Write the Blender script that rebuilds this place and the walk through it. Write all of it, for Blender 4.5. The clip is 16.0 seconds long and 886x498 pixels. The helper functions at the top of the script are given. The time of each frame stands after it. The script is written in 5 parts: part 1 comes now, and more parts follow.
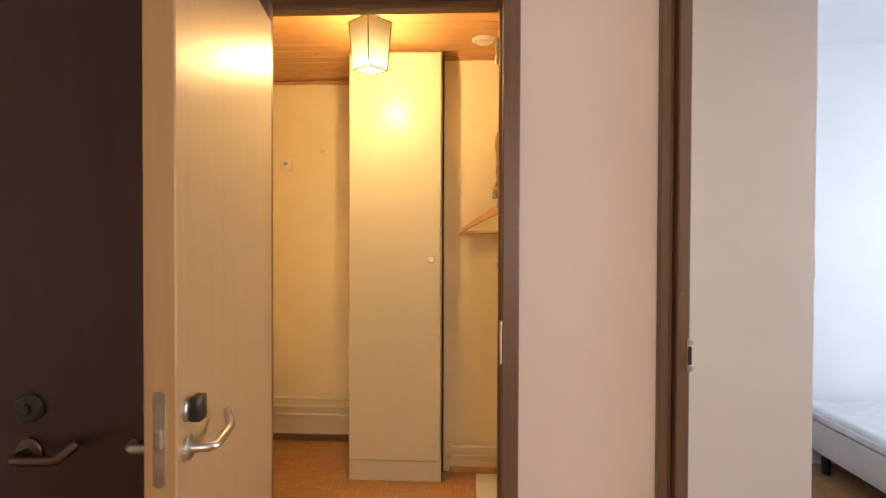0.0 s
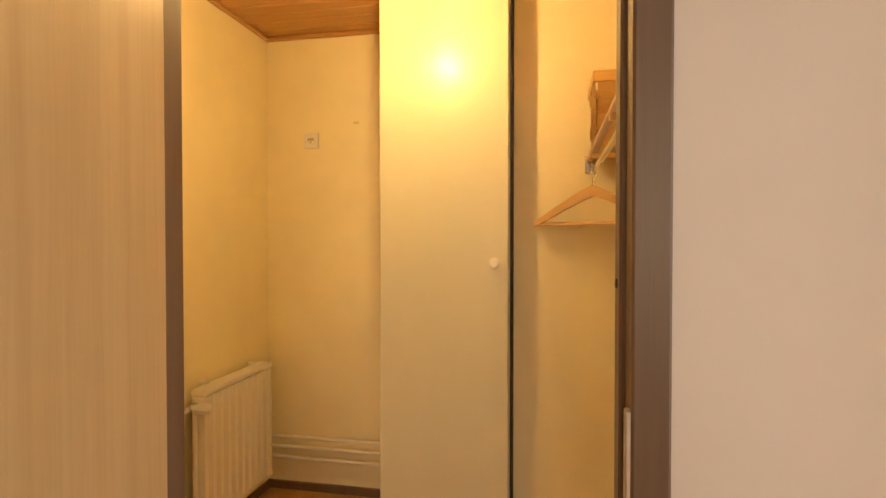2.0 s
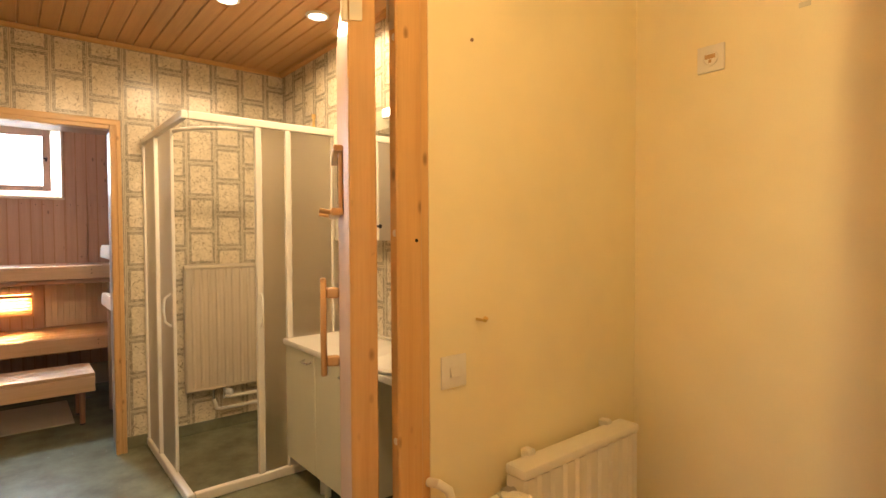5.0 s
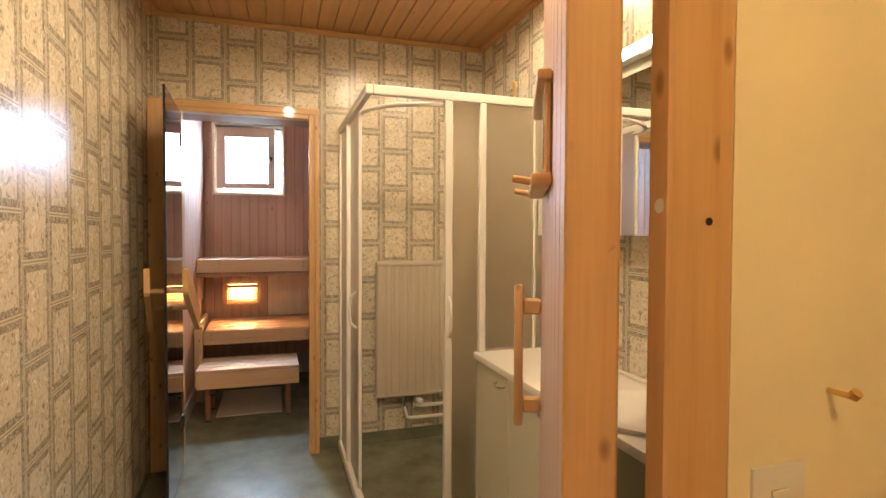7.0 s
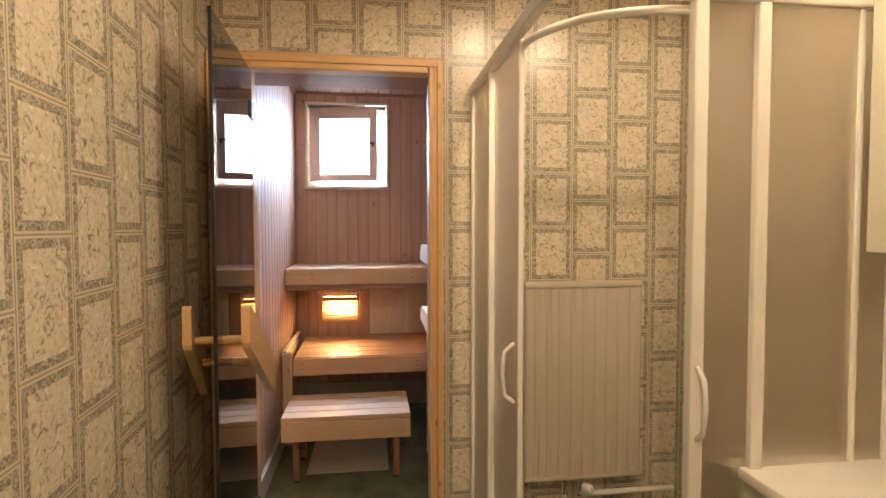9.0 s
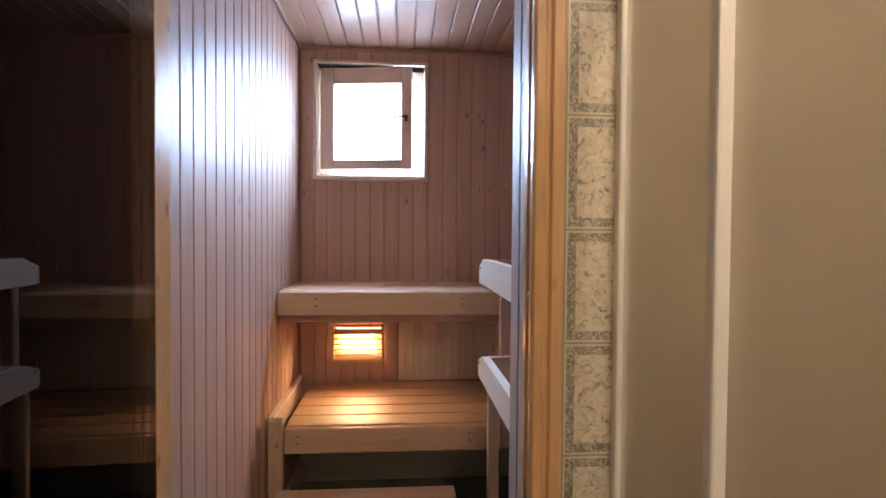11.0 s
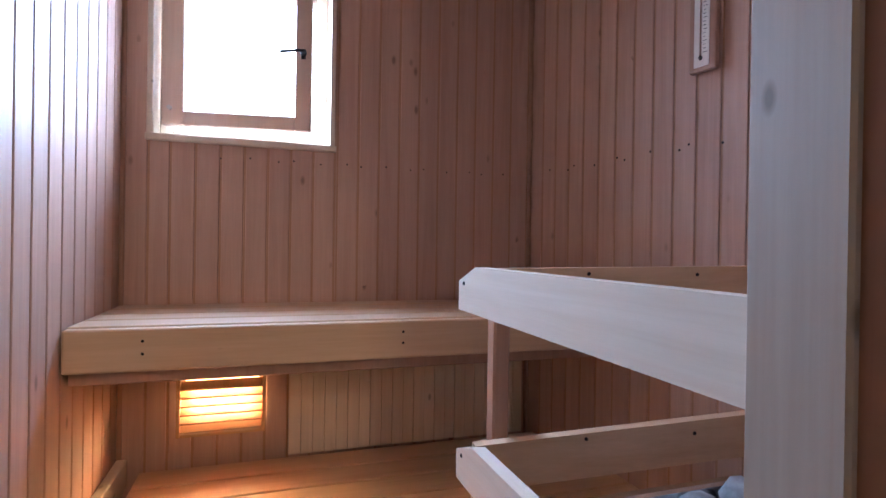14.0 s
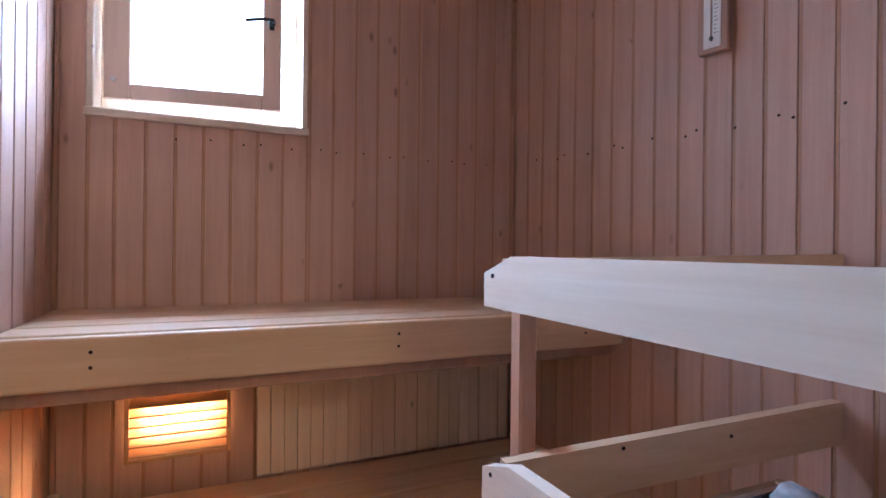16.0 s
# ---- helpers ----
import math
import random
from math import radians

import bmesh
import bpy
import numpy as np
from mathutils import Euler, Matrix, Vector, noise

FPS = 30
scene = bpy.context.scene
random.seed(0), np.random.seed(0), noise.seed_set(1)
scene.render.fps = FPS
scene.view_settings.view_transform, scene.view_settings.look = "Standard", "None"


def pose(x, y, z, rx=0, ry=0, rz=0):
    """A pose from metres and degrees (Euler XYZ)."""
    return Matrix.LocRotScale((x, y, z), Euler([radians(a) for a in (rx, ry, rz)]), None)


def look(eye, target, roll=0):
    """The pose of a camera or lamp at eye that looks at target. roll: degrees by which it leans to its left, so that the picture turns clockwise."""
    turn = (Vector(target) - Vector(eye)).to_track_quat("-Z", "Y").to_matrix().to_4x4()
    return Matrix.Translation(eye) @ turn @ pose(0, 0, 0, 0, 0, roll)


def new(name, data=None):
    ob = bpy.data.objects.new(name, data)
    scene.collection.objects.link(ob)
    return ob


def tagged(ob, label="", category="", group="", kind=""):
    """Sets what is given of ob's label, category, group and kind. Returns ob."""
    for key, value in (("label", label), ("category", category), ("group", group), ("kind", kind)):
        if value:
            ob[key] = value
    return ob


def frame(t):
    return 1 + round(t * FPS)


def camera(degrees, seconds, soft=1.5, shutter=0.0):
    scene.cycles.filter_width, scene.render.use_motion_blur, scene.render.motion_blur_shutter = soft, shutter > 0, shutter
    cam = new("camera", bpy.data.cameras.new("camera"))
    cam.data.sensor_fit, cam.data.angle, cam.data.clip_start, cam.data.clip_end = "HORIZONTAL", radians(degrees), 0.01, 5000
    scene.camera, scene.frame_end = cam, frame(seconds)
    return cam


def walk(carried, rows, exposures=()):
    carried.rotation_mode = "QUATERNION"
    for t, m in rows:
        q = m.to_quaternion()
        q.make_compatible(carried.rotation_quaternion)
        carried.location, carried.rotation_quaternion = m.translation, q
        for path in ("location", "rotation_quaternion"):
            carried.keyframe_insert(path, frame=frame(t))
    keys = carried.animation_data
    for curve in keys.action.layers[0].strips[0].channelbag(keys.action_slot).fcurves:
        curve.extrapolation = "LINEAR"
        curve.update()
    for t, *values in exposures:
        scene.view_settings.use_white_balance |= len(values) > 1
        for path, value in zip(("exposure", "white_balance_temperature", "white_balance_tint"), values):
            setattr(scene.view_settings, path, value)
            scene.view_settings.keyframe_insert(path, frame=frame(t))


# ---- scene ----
cam = camera(79.6, 16.0)
PATH = [
    (0, (1.531, 2.034, 1.38), (1.43, 4.031, 1.351), 0.2),
    (0.5, (1.531, 2.237, 1.38), (1.429, 4.234, 1.346), 0.2),
    (0.7, (1.538, 2.336, 1.376), (1.421, 4.332, 1.346), 0.2),
    (1, (1.522, 2.491, 1.37), (1.406, 4.487, 1.346), 0.2),
    (1.5, (1.522, 2.723, 1.371), (1.314, 4.712, 1.34), 0.0),
    (2, (1.52, 2.956, 1.368), (1.131, 4.918, 1.335), -0.0),
    (2.5, (1.505, 3.146, 1.369), (0.935, 5.063, 1.324), -0.0),
    (3, (1.447, 3.347, 1.367), (0.669, 5.189, 1.321), 0.1),
    (3.5, (1.374, 3.503, 1.364), (0.4, 5.249, 1.315), -0.0),
    (4, (1.274, 3.663, 1.361), (0.086, 5.271, 1.31), -0.2),
    (4.5, (1.155, 3.796, 1.358), (-0.22, 5.247, 1.305), -0.3),
    (5, (1.037, 3.918, 1.357), (-0.512, 5.182, 1.301), -0.3),
    (5.2, (0.991, 3.968, 1.348), (-0.619, 5.152, 1.296), -0.4),
    (7.3, (0.347, 4.24, 1.326), (-1.583, 4.762, 1.261), 0.2),
    (7.5, (0.238, 4.257, 1.333), (-1.705, 4.726, 1.261), 0.1),
    (8, (-0.003, 4.241, 1.341), (-1.963, 4.634, 1.273), 0.1),
    (8.5, (-0.287, 4.21, 1.352), (-2.259, 4.537, 1.275), 0.0),
    (9, (-0.613, 4.178, 1.387), (-2.594, 4.44, 1.306), -0.1),
    (9.5, (-0.903, 4.165, 1.399), (-2.89, 4.375, 1.313), 0.0),
    (9.7, (-1.028, 4.173, 1.401), (-3.018, 4.359, 1.316), 0.1),
    (11.8, (-2.143, 4.13, 1.36), (-4.136, 4.3, 1.324), 0.7),
    (12, (-2.221, 4.125, 1.364), (-4.211, 4.315, 1.329), 0.6),
    (12.5, (-2.391, 4.127, 1.356), (-4.372, 4.403, 1.332), 0.8),
    (13, (-2.547, 4.138, 1.343), (-4.507, 4.536, 1.327), 0.9),
    (13.5, (-2.652, 4.118, 1.334), (-4.587, 4.625, 1.325), 0.8),
    (14, (-2.737, 4.065, 1.327), (-4.635, 4.696, 1.321), 0.9),
    (14.5, (-2.795, 4.032, 1.315), (-4.663, 4.746, 1.315), 0.8),
    (15, (-2.847, 4.006, 1.299), (-4.688, 4.787, 1.303), 0.7),
    (15.5, (-2.894, 3.989, 1.293), (-4.718, 4.808, 1.296), 0.6),
    (16, (-2.942, 3.972, 1.299), (-4.758, 4.81, 1.301), 0.6),
]
LIGHTNESS = [(0, 0.38, 6950, 19), (1.0, 0.35, 7500, 15), (1.6, 0.34, 7900, 13), (3.0, 0.56, 7700, 12), (5.2, 0.5, 6500, 11), (7.3, 0.35, 5850, 11), (9.7, 0.27, 5600, 12), (11.8, -0.24, 5100, 14), (13.6, 0.0, 5050, 14), (16, 0.15, 5000, 14)]
walk(cam, [(t, look(eye, target, roll)) for t, eye, target, roll in PATH], LIGHTNESS)

# ---- world, sun and large lights ----
world = bpy.data.worlds.new("world")
scene.world = world
world.use_nodes = True
wn = world.node_tree.nodes
sky = wn.new("ShaderNodeTexSky")
sky.sky_type, sky.sun_disc = "NISHITA", False
sky.sun_elevation, sky.sun_rotation = radians(35), radians(200)
world.node_tree.links.new(sky.outputs[0], wn["Background"].inputs[0])
wn["Background"].inputs[1].default_value = 0.12


def lamp(name, kind, m, power, colour, size=0.1, size_y=None):
    data = bpy.data.lights.new(name, kind)
    data.energy, data.color = power, colour
    if kind == "AREA":
        data.shape, data.size, data.size_y = "RECTANGLE", size, size_y or size
    elif kind == "SUN":
        data.angle = size
    else:
        data.shadow_soft_size = size
    ob = new(name, data)
    ob.matrix_world = m
    return ob


SUN = lamp("sun", "SUN", look((0, -10, 12), (0, 0, 0)), 2.0, (1.0, 0.95, 0.88), radians(0.5))
WARM, DAY = (1.0, 0.68, 0.28), (0.64, 0.81, 1.0)
lamp("lantern_bulb", "POINT", pose(1.038, 4.555, 2.225), 22, WARM, 0.035)
# third spot is unseen, added to brighten the bathroom's near end
SPOTS = [(-1.67, 5.25), (-1.76, 4.80), (-0.62, 4.35)]
for (sx, sy), power in zip(SPOTS, (17, 17, 48)):
    spot = lamp("bath_spot", "SPOT", pose(sx, sy, 2.50), power, (1.0, 0.72, 0.42), 0.045)
    spot.data.spot_size, spot.data.spot_blend = radians(177), 0.35
lamp("sauna_bulb", "AREA", look((-4.752, 3.928, 0.80), (-4.0, 3.928, 0.70)), 10.0, (1.0, 0.55, 0.2), 0.2, 0.10)
lamp("sauna_window_light", "AREA", look((-5.12, 3.96, 2.22), (-4.0, 3.98, 1.55)), 104, DAY, 0.5, 0.5)
lamp("bedroom_window_light", "AREA", look((4.7, 3.6, 1.5), (2.9, 4.6, 1.2)), 72, DAY, 1.4, 1.3)
# added fill lamp, unseen, that brightens the entry wall and door
lamp("entry_fill_light", "AREA", look((2.2, -0.7, 1.6), (1.6, 3.7, 1.2)), 30, (1.0, 0.85, 0.68), 1.4, 1.3)

# ---- materials ----


class Nodes:
    def __init__(self, name):
        self.m = bpy.data.materials.new(name)
        self.m.use_nodes = True
        self.t = self.m.node_tree
        self.b = self.t.nodes["Principled BSDF"]

    def add(self, kind, **kw):
        n = self.t.nodes.new("ShaderNode" + kind)
        for k, v in kw.items():
            n.inputs[k.replace("_", " ")].default_value = v
        return n

    def link(self, a, b):
        self.t.links.new(a, b)

    def math(self, op, a, b=0.0):
        n = self.t.nodes.new("ShaderNodeMath")
        n.operation = op
        for i, v in enumerate((a, b)):
            if isinstance(v, (int, float)):
                n.inputs[i].default_value = v
            else:
                self.link(v, n.inputs[i])
        return n.outputs[0]

    def ramp(self, fac, stops):
        n = self.t.nodes.new("ShaderNodeValToRGB")
        e = n.color_ramp.elements
        while len(e) < len(stops):
            e.new(0.5)
        for s, (p, c) in zip(e, stops):
            s.position, s.color = p, (*c, 1)
        self.link(fac, n.inputs[0])
        return n.outputs[0]

    def mix(self, fac, a, b, blend="MIX"):
        n = self.t.nodes.new("ShaderNodeMix")
        n.data_type, n.blend_type = "RGBA", blend
        for i, v in ((0, fac), (6, a), (7, b)):
            if isinstance(v, (int, float)):
                n.inputs[i].default_value = v
            elif isinstance(v, tuple):
                n.inputs[i].default_value = (*v, 1)
            else:
                self.link(v, n.inputs[i])
        return n.outputs[2]

    def place(self, scale=(1, 1, 1), shuffle=0.0):
        g = self.t.nodes.new("ShaderNodeNewGeometry")
        v = g.outputs["Position"]
        if shuffle:
            o = self.t.nodes.new("ShaderNodeObjectInfo")
            a = self.t.nodes.new("ShaderNodeVectorMath")
            a.operation = "ADD"
            s = self.math("MULTIPLY", o.outputs["Random"], shuffle)
            c = self.t.nodes.new("ShaderNodeCombineXYZ")
            for i in range(3):
                self.link(s, c.inputs[i])
            self.link(v, a.inputs[0])
            self.link(c.outputs[0], a.inputs[1])
            v = a.outputs[0]
        n = self.t.nodes.new("ShaderNodeVectorMath")
        n.operation = "MULTIPLY"
        self.link(v, n.inputs[0])
        n.inputs[1].default_value = scale
        return n.outputs[0]

    def noise(self, vec, scale=1.0, detail=4.0, rough=0.55, dist=0.0):
        n = self.add("TexNoise", Scale=scale, Detail=detail, Roughness=rough, Distortion=dist)
        self.link(vec, n.inputs["Vector"])
        return n.outputs["Fac"]

    def bump(self, h, strength=0.2, dist=0.002):
        n = self.add("Bump", Strength=strength, Distance=dist)
        self.link(h, n.inputs["Height"])
        self.link(n.outputs[0], self.b.inputs["Normal"])

    def done(self, colour=None, rough=None, metal=0.0, spec=None, coat=0.0):
        if colour is not None:
            if isinstance(colour, tuple):
                self.b.inputs["Base Color"].default_value = (*colour, 1)
            else:
                self.link(colour, self.b.inputs["Base Color"])
        if rough is not None:
            if isinstance(rough, (int, float)):
                self.b.inputs["Roughness"].default_value = rough
            else:
                self.link(rough, self.b.inputs["Roughness"])
        self.b.inputs["Metallic"].default_value = metal
        self.b.inputs["Coat Weight"].default_value = coat
        if spec is not None:
            self.b.inputs["Specular IOR Level"].default_value = spec
        return self.m


def paint(name, c, rough=0.5, vary=0.06, grain=140.0, bump=0.15, blotch=2.2, sheen=0.06):
    n = Nodes(name)
    big = n.noise(n.place(), blotch, 3)
    fine = n.noise(n.place(), grain, 3)
    d = tuple(x * (1 - 2 * vary) for x in c)
    e = tuple(min(1, x * (1 + vary)) for x in c)
    col = n.ramp(big, [(0.3, d), (0.7, e)])
    col = n.mix(0.12, col, n.ramp(fine, [(0.3, d), (0.7, e)]))
    n.bump(fine, bump, 0.0008)
    r = n.math("ADD", n.math("MULTIPLY", fine, sheen), rough - sheen / 2)
    return n.done(col, r)


def wood(name, light, dark, axis="z", rough=0.45, ring=26.0, knots=0.5, coat=0.0, tint=0.25, spec=None, knot=1.0):
    """Grain runs along axis; knots: share of them."""
    n = Nodes(name)
    long, wide = 0.9, ring
    s = {"x": (long, wide, wide), "y": (wide, long, wide), "z": (wide, wide, long)}[axis]
    v = n.place(s, 3.7)
    g = n.noise(v, 1.0, 5, 0.6, 0.6)
    f = n.noise(n.place(tuple(8 * a for a in s), 3.7), 1.0, 3)
    col = n.ramp(g, [(0.32, dark), (0.62, light)])
    col = n.mix(0.3, col, n.ramp(f, [(0.35, dark), (0.65, light)]))
    o = n.t.nodes.new("ShaderNodeObjectInfo")
    per = n.ramp(o.outputs["Random"], [(0.0, tuple(x * (1 - tint) for x in light)), (1.0, tuple(min(1, x * (1 + tint * 0.5)) for x in light))])
    col = n.mix(0.35, col, per)
    if knots:
        ks = {"x": (6, 13, 13), "y": (13, 6, 13), "z": (13, 13, 6)}[axis]
        k = n.add("TexVoronoi", Scale=1.7 if knot > 1.5 else 0.8)
        n.link(n.place(ks, 3.7), k.inputs["Vector"])
        spot = n.ramp(k.outputs["Distance"], [(0.035 * knot, (1, 1, 1)), (0.085 * knot, (0, 0, 0))])
        few = n.math("GREATER_THAN", n.noise(n.place((1.7, 1.7, 1.7), 3.7), 1.6, 0), 0.62 - 0.2 * knots)
        col = n.mix(n.math("MULTIPLY", n.math("MULTIPLY", spot, few), 0.75), col, tuple(x * 0.45 for x in dark))
    n.bump(f, 0.2, 0.0006)
    r = n.math("ADD", n.math("MULTIPLY", g, 0.2), rough - 0.1)
    return n.done(col, r, coat=coat, spec=spec)


def metal(name, c, rough=0.3):
    n = Nodes(name)
    f = n.noise(n.place((1, 1, 1)), 60, 4)
    return n.done(n.ramp(f, [(0.3, tuple(x * 0.85 for x in c)), (0.7, c)]), n.math("ADD", n.math("MULTIPLY", f, 0.15), rough - 0.07), 1.0)


def plastic(name, c, rough=0.35):
    n = Nodes(name)
    f = n.noise(n.place(), 9, 3)
    return n.done(n.ramp(f, [(0.3, tuple(x * 0.93 for x in c)), (0.7, c)]), n.math("ADD", n.math("MULTIPLY", f, 0.1), rough - 0.05))


def wallpaper(name, axis, u0, z0, wide, high):
    """Printed vinyl: staggered upright blocks with a double line and a mottled band round each; u0, z0 is one block's corner."""
    n = Nodes(name)
    g = n.t.nodes.new("ShaderNodeNewGeometry")
    s = n.t.nodes.new("ShaderNodeSeparateXYZ")
    n.link(g.outputs["Position"], s.inputs[0])
    c = n.t.nodes.new("ShaderNodeCombineXYZ")
    n.link(n.math("ADD", s.outputs[2], 20 * high - z0), c.inputs[0])
    n.link(n.math("ADD", s.outputs["xy".index(axis)], 61 * wide - u0), c.inputs[1])

    def bricks(width, smooth):
        b = n.add("TexBrick", Scale=1.0)
        b.offset, b.offset_frequency, b.squash = 0.5, 2, 1.0
        b.inputs["Mortar Size"].default_value = width
        b.inputs["Mortar Smooth"].default_value = smooth
        b.inputs["Brick Width"].default_value = high
        b.inputs["Row Height"].default_value = wide
        n.link(c.outputs[0], b.inputs["Vector"])
        return b.outputs["Fac"]

    fine = n.noise(n.place(), 130, 3, 0.6)
    mid = n.noise(n.place(), 42, 4, 0.65, 1.5)
    big = n.noise(n.place(), 1.7, 2)
    cream = n.ramp(mid, [(0.36, (0.22, 0.19, 0.12)), (0.42, (0.60, 0.53, 0.38)), (0.58, (0.78, 0.71, 0.55))])
    band = n.ramp(n.noise(n.place(), 75, 3, 0.7, 2.0), [(0.40, (0.11, 0.10, 0.07)), (0.50, (0.30, 0.27, 0.20)), (0.62, (0.60, 0.55, 0.43))])
    b3, b2, b1 = bricks(0.024, 0.0), bricks(0.0062, 0.0), bricks(0.0020, 0.0)
    col = n.mix(b3, cream, band)
    col = n.mix(b2, col, (0.68, 0.61, 0.45))
    col = n.mix(b1, col, (0.32, 0.27, 0.18))
    col = n.mix(0.25, col, n.ramp(big, [(0.3, (0.50, 0.44, 0.33)), (0.7, (0.66, 0.60, 0.47))]))
    n.bump(n.math("ADD", n.math("MULTIPLY", b3, 0.5), mid), 0.35, 0.0012)
    return n.done(col, n.math("ADD", n.math("MULTIPLY", mid, 0.16), 0.17))


def parquet():
    n = Nodes("mosaic_parquet")
    b = n.add("TexBrick", Scale=1.0)
    b.offset, b.squash = 0.5, 1.0
    for k, v in (("Mortar Size", 0.0012), ("Brick Width", 0.12), ("Row Height", 0.024)):
        b.inputs[k].default_value = v
    ch = n.add("TexChecker", Scale=1.0 / 0.12)
    n.link(n.place(), ch.inputs["Vector"])
    sw = n.t.nodes.new("ShaderNodeMapping")
    sw.inputs["Rotation"].default_value = (0, 0, radians(90))
    n.link(n.place(), sw.inputs["Vector"])
    mv = n.t.nodes.new("ShaderNodeMix")
    mv.data_type = "VECTOR"
    n.link(ch.outputs["Fac"], mv.inputs[0])
    n.link(n.place(), mv.inputs[4])
    n.link(sw.outputs[0], mv.inputs[5])
    n.link(mv.outputs[1], b.inputs["Vector"])
    b.inputs["Color1"].default_value, b.inputs["Color2"].default_value = (0.42, 0.22, 0.08, 1), (0.55, 0.31, 0.13, 1)
    b.inputs["Mortar"].default_value = (0.24, 0.12, 0.05, 1)
    col = n.mix(0.3, b.outputs["Color"], n.ramp(n.noise(n.place((9, 60, 9)), 1, 4), [(0.3, (0.34, 0.17, 0.06)), (0.7, (0.58, 0.34, 0.15))]))
    return n.done(col, 0.32)


def glass(name, tint, rough=0.02):
    n = Nodes(name)
    if rough > 0.1:
        f = n.noise(n.place(), 160, 2)
        n.bump(f, 0.5, 0.001)
    n.b.inputs["Transmission Weight"].default_value = 1.0
    n.b.inputs["IOR"].default_value = 1.45
    return n.done(tint, rough)


def glow(name, c, strength):
    n = Nodes(name)
    n.b.inputs["Emission Color"].default_value = (*c, 1)
    n.b.inputs["Emission Strength"].default_value = strength
    return n.done(c, 0.4)


M_PAPER = wallpaper("wallpaper_blocks", "y", 3.76, 1.388, 0.182, 0.2315)
M_PAPER_S = wallpaper("wallpaper_blocks_south", "x", -1.900, 1.496, 0.187, 0.24)
M_PAPER_N = wallpaper("wallpaper_blocks_north", "x", -1.618, 1.178, 0.169, 0.2165)
M_HALL = paint("hall_wallpaper_cream", (0.88, 0.79, 0.53), 0.55, 0.04, 180, 0.3)
M_WHITE = paint("entry_wall_paint", (0.80, 0.72, 0.66), 0.55, 0.03, 160, 0.2)
M_BEDW = paint("bedroom_wall_white", (0.84, 0.84, 0.84), 0.6, 0.02, 120, 0.1)
M_CUP = paint("cupboard_white_paint", (0.65, 0.62, 0.47), 0.30, 0.012, 220, 0.05)
M_FRAME = wood("door_frame_brown", (0.172, 0.104, 0.064), (0.118, 0.066, 0.040), "z", 0.4, 40, 0, 0, 0.05)
M_OAK = wood("light_veneer", (0.51, 0.335, 0.16), (0.40, 0.245, 0.105), "z", 0.35, 30, 0, 0.25, 0.05)
M_DARK = wood("dark_stained_veneer", (0.032, 0.012, 0.008), (0.014, 0.006, 0.004), "z", 0.34, 18, 0, 0.15, 0.05)
M_PINE = wood("varnished_pine", (0.66, 0.42, 0.19), (0.49, 0.27, 0.105), "z", 0.33, 22, 0.9, 0.3, 0.08, knot=2.4)
# browner than varnished_pine; doorway rebate, groove, head board and stool legs
M_BROWNPINE = wood("dark_brown_pine", (0.30, 0.145, 0.075), (0.20, 0.085, 0.045), "z", 0.4, 22, 1.0, 0.2, 0.08, knot=3.0)
M_PINEY = wood("varnished_pine_level", (0.66, 0.42, 0.19), (0.49, 0.27, 0.105), "y", 0.33, 22, 0.9, 0.3, 0.08)
M_CEIL = wood("ceiling_pine", (0.62, 0.35, 0.15), (0.46, 0.23, 0.085), "x", 0.45, 24, 0.6, 0.1, 0.15)
M_PANEL = wood("sauna_panel_aged", (0.55, 0.355, 0.265), (0.39, 0.23, 0.16), "z", 0.5, 22, 1.0, 0.0, 0.22, knot=1.3)
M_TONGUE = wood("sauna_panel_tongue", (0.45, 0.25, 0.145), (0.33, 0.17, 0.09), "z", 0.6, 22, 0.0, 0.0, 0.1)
M_SCEIL = wood("sauna_ceiling_panel", (0.45, 0.28, 0.185), (0.33, 0.18, 0.11), "x", 0.42, 22, 0.8, 0.1, 0.22)
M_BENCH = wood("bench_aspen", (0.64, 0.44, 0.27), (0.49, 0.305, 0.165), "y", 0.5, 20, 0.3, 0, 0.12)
# paler than the other aspen: cool daylight is put into this colour
M_BENCHX = wood("bench_aspen_cross_daylit", (0.74, 0.64, 0.52), (0.62, 0.50, 0.37), "x", 0.5, 20, 0.3, 0, 0.12)
M_BENCHZ = wood("bench_aspen_upright", (0.66, 0.48, 0.31), (0.50, 0.33, 0.18), "z", 0.5, 20, 0.5, 0, 0.12)
M_BOARD = wood("pine_board_inner", (0.55, 0.37, 0.25), (0.44, 0.27, 0.16), "z", 0.45, 24, 0.5, 0.1, 0.1)
M_LINE = wood("weathered_lining", (0.41, 0.33, 0.255), (0.31, 0.23, 0.17), "z", 0.6, 24, 0.9, 0, 0.1, knot=1.9)
M_HANG = wood("hanger_beech", (0.64, 0.42, 0.20), (0.51, 0.30, 0.125), "x", 0.4, 30, 0, 0.2, 0.1)
M_SLATP = wood("pale_slats", (0.74, 0.61, 0.46), (0.60, 0.46, 0.32), "z", 0.55, 26, 0.1, 0, 0.15)
M_SASH = wood("sash_wood", (0.42, 0.25, 0.17), (0.30, 0.16, 0.10), "z", 0.4, 24, 0.2, 0.1, 0.1)
# lighter than sash_wood: the window's glare is put into this colour
M_SASHP = wood("window_sash_wood_glare", (0.68, 0.52, 0.42), (0.57, 0.41, 0.31), "z", 0.4, 24, 0.1, 0.1, 0.1)
M_GREEN = paint("green_floor_vinyl", (0.205, 0.215, 0.14), 0.26, 0.2, 70, 0.2, 5)
M_RAD = paint("radiator_enamel", (0.80, 0.77, 0.68), 0.35, 0.02, 200, 0.04)
